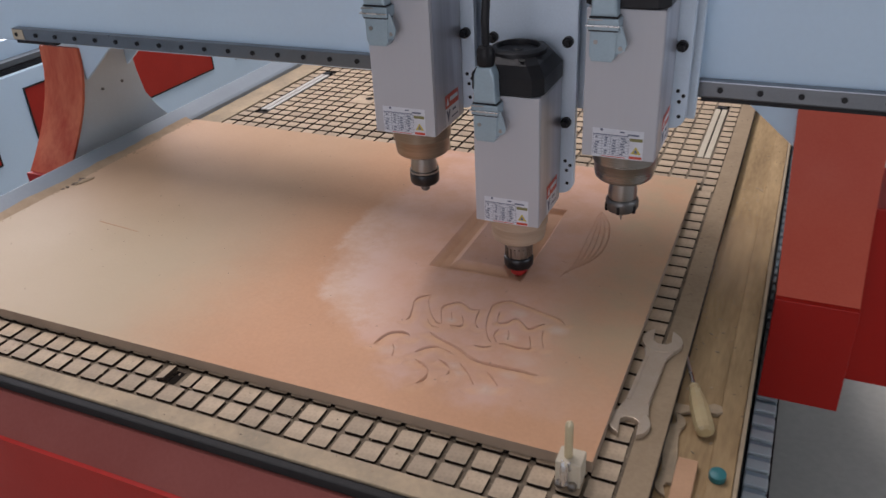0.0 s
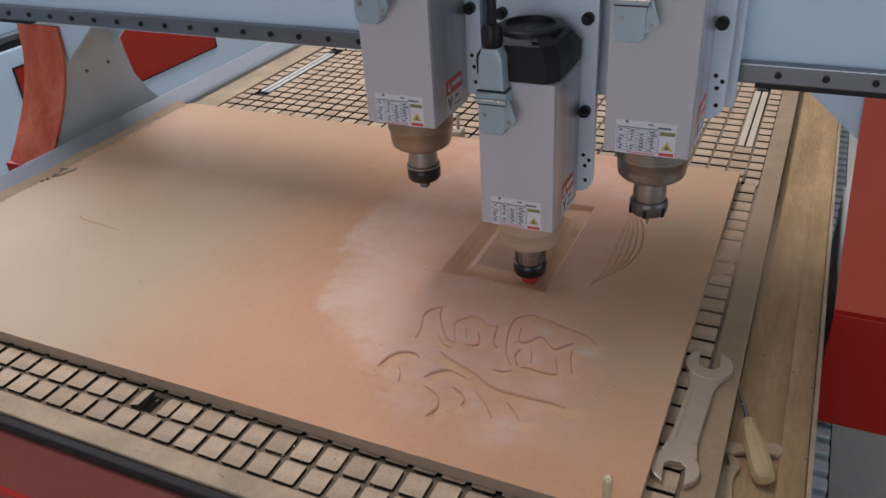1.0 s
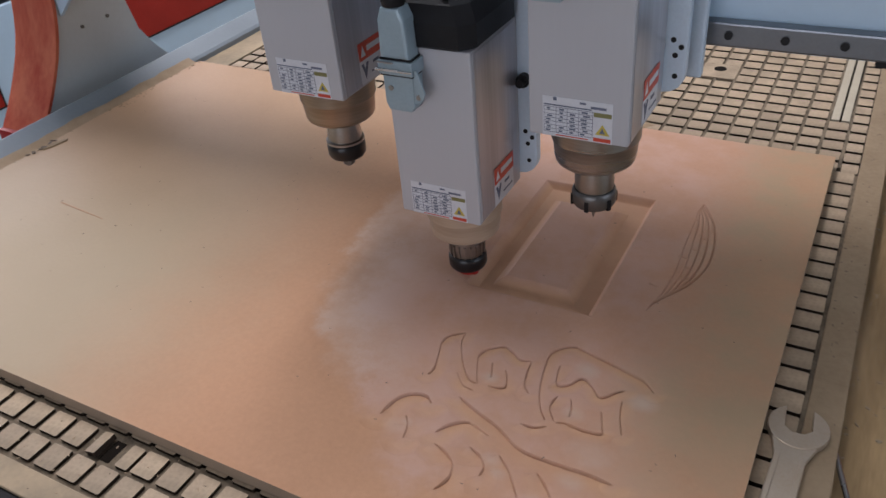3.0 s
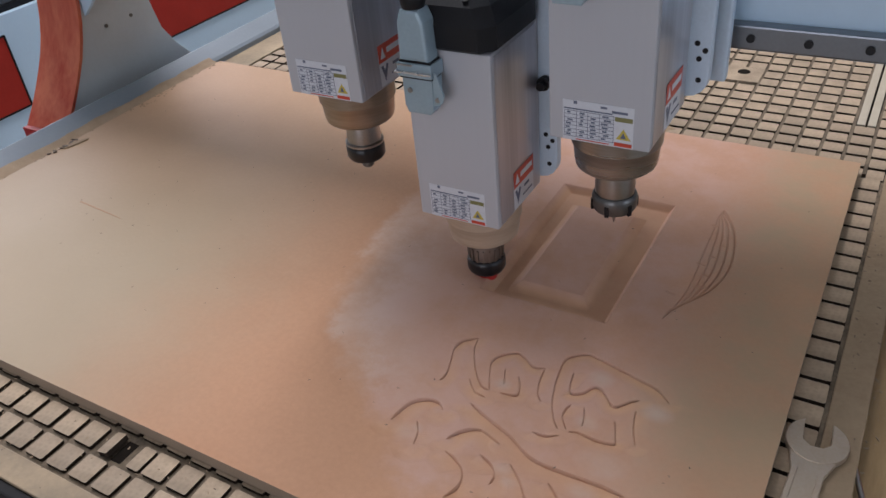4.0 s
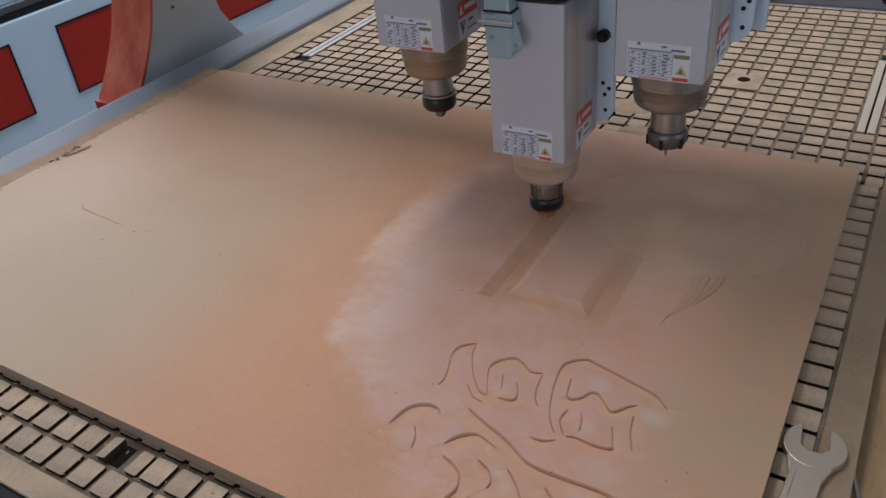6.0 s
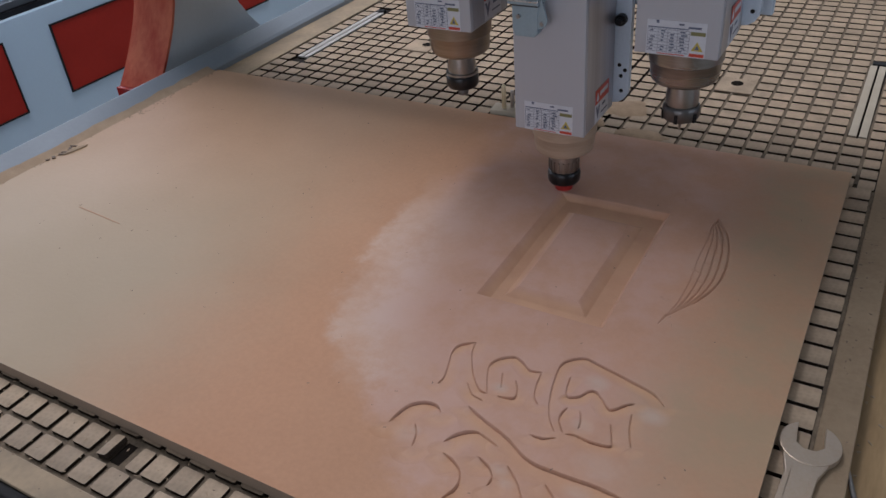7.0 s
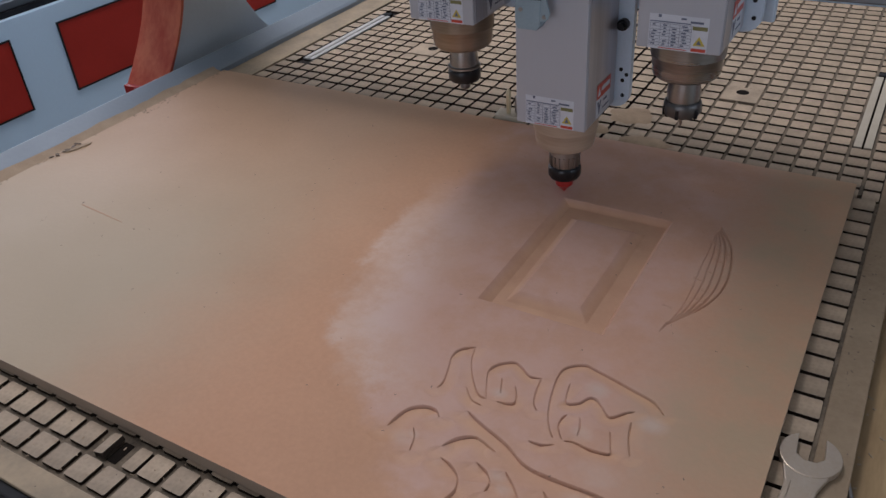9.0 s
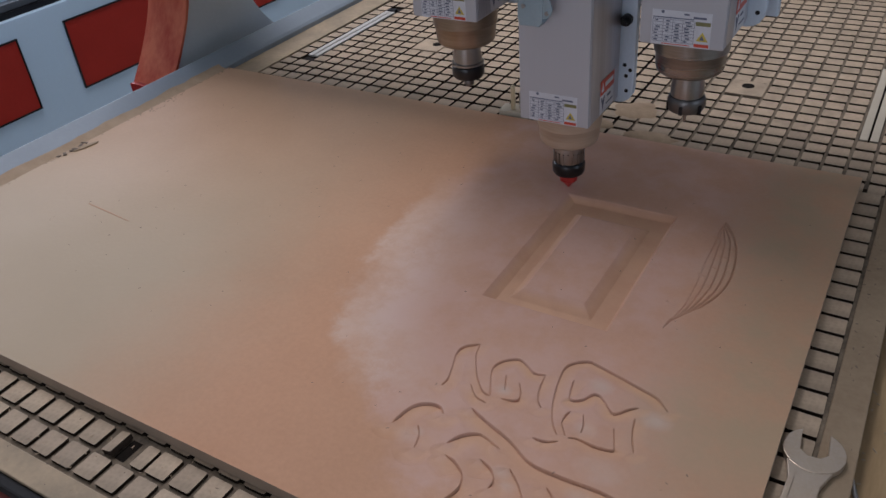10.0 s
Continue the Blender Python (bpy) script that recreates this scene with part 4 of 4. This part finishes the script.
def locating_pin(m):
    ob = thing("locating_pin", "dusty metal stop block with an upright pin", "locating pin", "locating pins of the table")
    part("block", box(BM(), -0.022, 0.022, -0.014, 0.026, 0, 0.052, 0.003), STRIP, ob, "pale dusty metal block")
    part("pin", lathe(BM(), [(0.0072, 0.0523), (0.0072, 0.119), (0.0055, 0.125), (0.0025, 0.1275)], 14, Matrix.Translation((-0.004, 0.004, 0))), BRASS, ob, "pale brass upright pin", True)
    part("guide", lathe(BM(), [(0.0075, 0.014), (0.0075, 0.050), (0.0055, 0.056)], 14, Matrix.Translation((-0.004, -0.0220, 0))), BRIGHT, ob, "bright guide pin", True)
    for x, a in ((-0.016, 24), (0.010, -24)):
        part("wing", box(BM(), -0.0018, 0.0018, -0.006, 0.0, 0.038, 0.056, 0.0008), BRIGHT, ob).matrix_basis = pose(x, -0.0145, 0, 0, a * 0.3, a)
    for x in (-0.012, 0.010):
        part("screw", lathe(BM(), [(0.0075, 0.0), (0.0075, 0.008), (0.004, 0.011)], 14, pose(x, -0.0145, 0.008, 90)), STEEL, ob, "", True)
    ob.matrix_basis = m
    return ob


locating_pin(pose(-0.031, -0.032, BED + 0.0005, 0, 0, 0))
flat_pin = thing("locating_pin", "flat dusty metal stop plate with two upright pins", "locating pin", "locating pins of the table")
part("plate", box(BM(), -0.034, 0.034, -0.022, 0.026, 0, 0.033, 0.003), STRIP, flat_pin, "pale dusty metal plate")
part("pin", lathe(BM(), [(0.0062, 0.0332), (0.0062, 0.092), (0.0045, 0.097), (0.002, 0.099)], 14, Matrix.Translation((0.000, -0.004, 0))), BRASS, flat_pin, "pale brass upright pin", True)
part("guide", lathe(BM(), [(0.0052, 0.0332), (0.0052, 0.076), (0.0038, 0.080)], 14, Matrix.Translation((0.019, 0.006, 0))), STEEL, flat_pin, "steel guide pin", True)
flat_pin.matrix_basis = pose(-0.835, 1.240, BED + 0.0005, 0, 0, 6)


# ---- chips and slivers ----
def chips(name, label, count, spots, size, material, z, seed):
    """Loose splinters strewn over patches (x0, x1, y0, y1)."""
    r, vs, fs = random.Random(seed), [], []
    for i in range(count):
        x0, x1, y0, y1 = spots[i % len(spots)]
        m = pose(r.uniform(x0, x1), r.uniform(y0, y1), z, r.uniform(-12, 12), r.uniform(-12, 12), r.uniform(0, 360))
        a, b, c = (size * r.uniform(0.5, 1.5), size * r.uniform(0.15, 0.5), size * r.uniform(0.1, 0.3))
        n = len(vs)
        vs += [tuple(m @ Vector((a * u * (0.6 + 0.4 * w), b * v, c * w))) for w in (0, 1) for u, v in ((-1, -1), (1, -0.7), (0.8, 1), (-0.9, 0.6))]
        fs += [(n + 4, n + 5, n + 6, n + 7), (n, n + 1, n + 5, n + 4), (n + 1, n + 2, n + 6, n + 5), (n + 2, n + 3, n + 7, n + 6), (n + 3, n, n + 4, n + 7)]
    me = bpy.data.meshes.new(name)
    me.from_pydata(vs, [], fs)
    me.materials.append(material)
    return tagged(new(name, me), label, "wood chips", kind="stuff")


chips("wood_chips", "small dark wood chips strewn on the sheet", 110, [(-1.75, -0.7, 0.05, 1.15), (-1.6, -0.95, 0.2, 1.0), (-0.7, -0.05, 0.1, 1.1)], 0.0019, CHIP, TOP + 0.0002, 3)
chips("wood_chips", "splinters lying along the sheet's edge", 60, [(-1.814, -1.800, 0.30, 1.20), (-1.814, -1.806, 0.5, 1.2), (-1.812, -1.785, 0.85, 1.0)], 0.0034, DUST_BROWN, TOP + 0.0003, 5)
chips("wood_chips", "long splinters lying on the sheet's edge", 7, [(-1.812, -1.795, 0.52, 0.66)], 0.013, CHIP, TOP + 0.0003, 12)
bm = BM()
gap_rng = random.Random(2)
gap = [(i * 0.03, gap_rng.uniform(-0.004, 0.002)) for i in range(41)]
top = [[bm.verts.new((x, y, TOP - 0.003 + d + dz)) for y, d in gap] for x, dz in ((-1.8502, 0.012), (-1.838, 0.004), (-1.8152, 0.0))]
low = [[bm.verts.new((x, y, BED + 0.0005)) for y, d in gap] for x in (-1.8502, -1.8152)]
for u, v in ((top[0], top[1]), (top[1], top[2]), (top[2], low[1]), (low[1], low[0]), (low[0], top[0])):
    for i in range(40):
        bm.faces.new((u[i], u[i + 1], v[i + 1], v[i]))
for i in (0, 40):
    bm.faces.new((top[0][i], top[1][i], top[2][i], low[1][i], low[0][i]))
solid("sawdust_ridge", bm, SAWDUST, "sawdust packed between sheet and side beam", "sawdust", "stuff", True)
chips("wood_chips", "sawdust crumbs on the side ledge", 150, [(0.105, 0.228, 0.0, 1.8)], 0.0042, DUST, BED - 0.0355, 8)
chips("wood_chips", "sawdust crumbs in the table's grooves", 260, [(-1.70, 0.04, -0.112, -0.004), (0.0, 0.05, -0.1, 1.2)], 0.0034, DUST, BED - 0.0085, 9)
chips("wood_chips", "pale sawdust crumbs strewn over the front squares", 230, [(-1.74, -0.55, -0.15, -0.004), (-1.74, -0.9, -0.156, -0.05), (-0.9, 0.04, -0.15, -0.004)], 0.0024, SAWDUST, BED + 0.0003, 21)
chips("wood_chips", "dark crumbs lying along the front squares", 45, [(-1.74, -0.4, -0.150, -0.002)], 0.0021, CHIP, BED + 0.0003, 22)
chips("wood_chips", "dark crumbs on the table's edge strip", 46, [(0.052, 0.098, 0.3, 1.9), (0.052, 0.098, 0.5, 1.2)], 0.0026, CHIP, BED + 0.0003, 14)
chips("wood_chips", "dark crumbs on the timber batten", 40, [(0.184, 0.223, 0.2, 1.9)], 0.0026, CHIP, BED - 0.0312, 15)

# ---- the squares of the vacuum table ----
def rounded(w, h, r):
    pts = []
    for cx, cy, a0 in ((w / 2 - r, h / 2 - r, 0), (-w / 2 + r, h / 2 - r, 90), (-w / 2 + r, -h / 2 + r, 180), (w / 2 - r, -h / 2 + r, 270)):
        pts += [(cx + r * math.cos(radians(a0 + a)), cy + r * math.sin(radians(a0 + a))) for a in (0, 45, 90)]
    return pts


PX, PY, GX, GY, THICK = 0.0501, 0.0499, 0.0078, 0.0105, 0.0088


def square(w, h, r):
    """One square: a worn face and sawn sides, the grooves' shade painted on the sides."""
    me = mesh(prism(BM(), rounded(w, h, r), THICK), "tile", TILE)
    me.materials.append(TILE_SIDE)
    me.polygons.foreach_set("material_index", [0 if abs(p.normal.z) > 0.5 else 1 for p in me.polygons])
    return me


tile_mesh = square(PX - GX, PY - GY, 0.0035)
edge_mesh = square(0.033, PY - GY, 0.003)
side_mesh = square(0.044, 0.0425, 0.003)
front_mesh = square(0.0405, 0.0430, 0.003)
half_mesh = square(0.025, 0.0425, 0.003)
rng = random.Random(11)


def tile(me, x, y, z=BED - THICK, tilt=0.0):
    ob = new("tile", me)
    ob.parent = bed
    ob.matrix_basis = pose(x, y, z - rng.uniform(0, 0.0004), rng.uniform(-0.25, 0.25), tilt + rng.uniform(-0.25, 0.25), rng.uniform(-0.6, 0.6))
    return ob


def cell(k, j):
    """Middle of a square; the pattern lies half a degree askew to the sheet."""
    x, y = 0.0108 - PX * (k + 0.5), -0.060 + PY * (j + 0.5)
    return x + 0.0095 * (y - 1.28), y - 0.0095 * (x + 0.1)


def free(x, y):
    """Whether a square of the pattern stands here, and no slot or pad."""
    if 1.42 < y < 1.95 and (abs(x + 1.6665) < 0.03 or abs(x + 0.0125) < 0.02):
        return False
    return not (abs(y - 1.650) < 0.04 and (abs(x + 0.3365) < 0.045 or abs(x + 1.3385) < 0.045))


for j in range(3):
    for k in range(-6, 28):
        x, y = -0.303 - 0.0511 * k + 0.0203, -0.1115 + 0.0515 * j + 0.0218 - 0.0045 * (-0.281 - 0.0511 * k)
        if x > 0.0 or (j == 1 and k in (11, 12)):
            continue
        tile(front_mesh, x, y)
tile(half_mesh, -0.894, -0.036, BED - 0.0035, -16)
tile(half_mesh, -0.833, -0.036)
# thin near-black plate paints the shade in the broken-out hole
hole = part("broken_hole", box(BM(), -0.8825, -0.862, -0.056, -0.016, BED - 0.0064, BED - 0.006), HOLLOW_SHADE, bed, "hole where a square broke out, its shade painted black")
for j in range(-1, 25):
    tile(side_mesh, 0.0215, -0.060 + 0.0502 * (j + 0.5))
rows = []
for j in range(24, 54):
    for k in range(-1, 35):
        x, y = cell(k, j)
        if k == -1:
            x = 0.0315
            if j < 25:
                continue
        if not free(x, y):
            continue
        if j < 30:
            tile(edge_mesh if k == -1 else tile_mesh, x, y)
        else:
            rows.append((x, y, 0.033 if k == -1 else PX - GX))
vs, fs = [], []
for x, y, w in rows:
    o, n = rounded(w, PY - GY, 0.003), len(vs)
    dz = rng.uniform(0, 0.0005)
    vs += [(x + a, y + b, BED - THICK) for a, b in o] + [(x + a, y + b, BED - dz) for a, b in o]
    c = len(o)
    fs += [tuple(range(n + c, n + 2 * c))] + [(n + i, n + (i + 1) % c, n + c + (i + 1) % c, n + c + i) for i in range(c)]
me = bpy.data.meshes.new("far_tiles")
me.from_pydata(vs, [], fs)
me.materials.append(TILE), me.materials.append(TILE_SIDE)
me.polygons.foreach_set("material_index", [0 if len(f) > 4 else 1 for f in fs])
far_tiles = tagged(new("far_tiles", me), kind="stuff")
far_tiles.parent = bed

# sawdust lying in the lengthwise grooves of the busier half
bm = BM()
for k in range(0, 12):
    x = 0.0108 - PX * k
    prism(bm, [(x - 0.0042, 1.21), (x + 0.0028, 1.21), (x + 0.0163, 2.62), (x + 0.0093, 2.62)], 0.0078 - 0.00025 * k, Matrix.Translation((0, 0, BED - 0.0089)))
part("groove_dust", bm, DUSTFILL, bed, "sawdust lying in the lengthwise grooves")


def dust_patch(x, y, rx, ry, seed):
    """A thin smeared heap of sawdust over a few squares."""
    r, n = random.Random(seed), 36
    wob = [r.uniform(0.75, 1.15) for _ in range(n)]
    wob = [(wob[i - 1] + wob[i] * 2 + wob[(i + 1) % n]) / 4 for i in range(n)]
    bm = BM()
    rings = []
    for f, z in ((1.0, -0.001), (0.93, 0.0010), (0.6, 0.0022), (0.25, 0.0027)):
        rings.append([bm.verts.new((x + rx * f * wob[i] * math.cos(2 * math.pi * i / n), y + ry * f * wob[i] * math.sin(2 * math.pi * i / n), BED + z)) for i in range(n)])
    for a, b in zip(rings, rings[1:]):
        for i in range(n):
            bm.faces.new((a[i], a[(i + 1) % n], b[(i + 1) % n], b[i]))
    bm.faces.new(rings[-1]), bm.faces.new(rings[0][::-1])
    return solid("sawdust_heap", bm, SMEAR, "thin smear of sawdust over the table's squares", "sawdust", "stuff", True)


dust_patch(-0.560, 1.410, 0.062, 0.055, 4)
dust_patch(-0.480, 1.275, 0.070, 0.030, 6)
dust_patch(-0.640, 1.300, 0.060, 0.035, 9)

# ---- airborne dust about the working bit ----
dust_cloud = thing("dust_cloud", "thin haze of airborne sawdust drifting off the bit", "dust cloud", kind="stuff")


def puff(x, y, rx, ry, h, material):
    bm = BM()
    rings = []
    for i in range(1, 13):
        f = i / 12
        z = h * math.cos(f * math.pi / 2)
        rings.append([bm.verts.new((rx * f * math.cos(2 * math.pi * k / 40), ry * f * math.sin(2 * math.pi * k / 40), z)) for k in range(40)])
    tip = bm.verts.new((0, 0, h))
    for k in range(40):
        bm.faces.new((tip, rings[0][k], rings[0][(k + 1) % 40]))
    for a, b in zip(rings, rings[1:]):
        for k in range(40):
            bm.faces.new((a[k], b[k], b[(k + 1) % 40], a[(k + 1) % 40]))
    ob = part("puff", bm, material, dust_cloud, "", True)
    ob.location = (x, y, 0)
    return ob


puff(0.02, 0, 0.46, 0.42, 0.030, haze("thin_haze", 0.46, 0.42, 0.60, 4.0))
puff(-0.11, -0.02, 0.19, 0.18, 0.022, haze("dense_haze", 0.19, 0.18, 0.38, 7.0))


# ---- movement ----
# the haze: seconds, x, y, height over the sheet; it rises out of the cut and settles again
DRIFT = [
    (0.0, -0.17, 0.88, -0.060), (0.9, -0.17, 0.84, -0.040), (1.5, -0.22, 0.76, -0.008), (2.0, -0.25, 0.70, 0.002), (2.6, -0.27, 0.67, -0.008), (3.1, -0.27, 0.66, -0.060),
    (4.1, -0.30, 0.60, -0.060), (4.4, -0.29, 0.63, 0.003), (5.0, -0.29, 0.70, 0.004), (5.5, -0.29, 0.80, 0.004), (6.1, -0.27, 0.87, 0.002), (6.7, -0.26, 0.93, -0.050), (7.0, -0.26, 0.94, -0.060),
    (10.0, -0.26, 0.95, -0.060),
]


def motions():
    walk(dust_cloud, [(t, pose(x, y, TOP + up)) for t, x, y, up in DRIFT])
    walk(gantry, [(t, pose(0, y, 0)) for t, x, y, up in TRAVEL])
    walk(carriage, [(t, pose(x, y, 0)) for t, x, y, up in TRAVEL])
    for k, ob in zip((-1, 0, 1), spindles):
        walk(ob, [(t, pose(x + GAP * k, y, (LOW if k == 0 else HIGH) + up)) for t, x, y, up in TRAVEL])


motions()
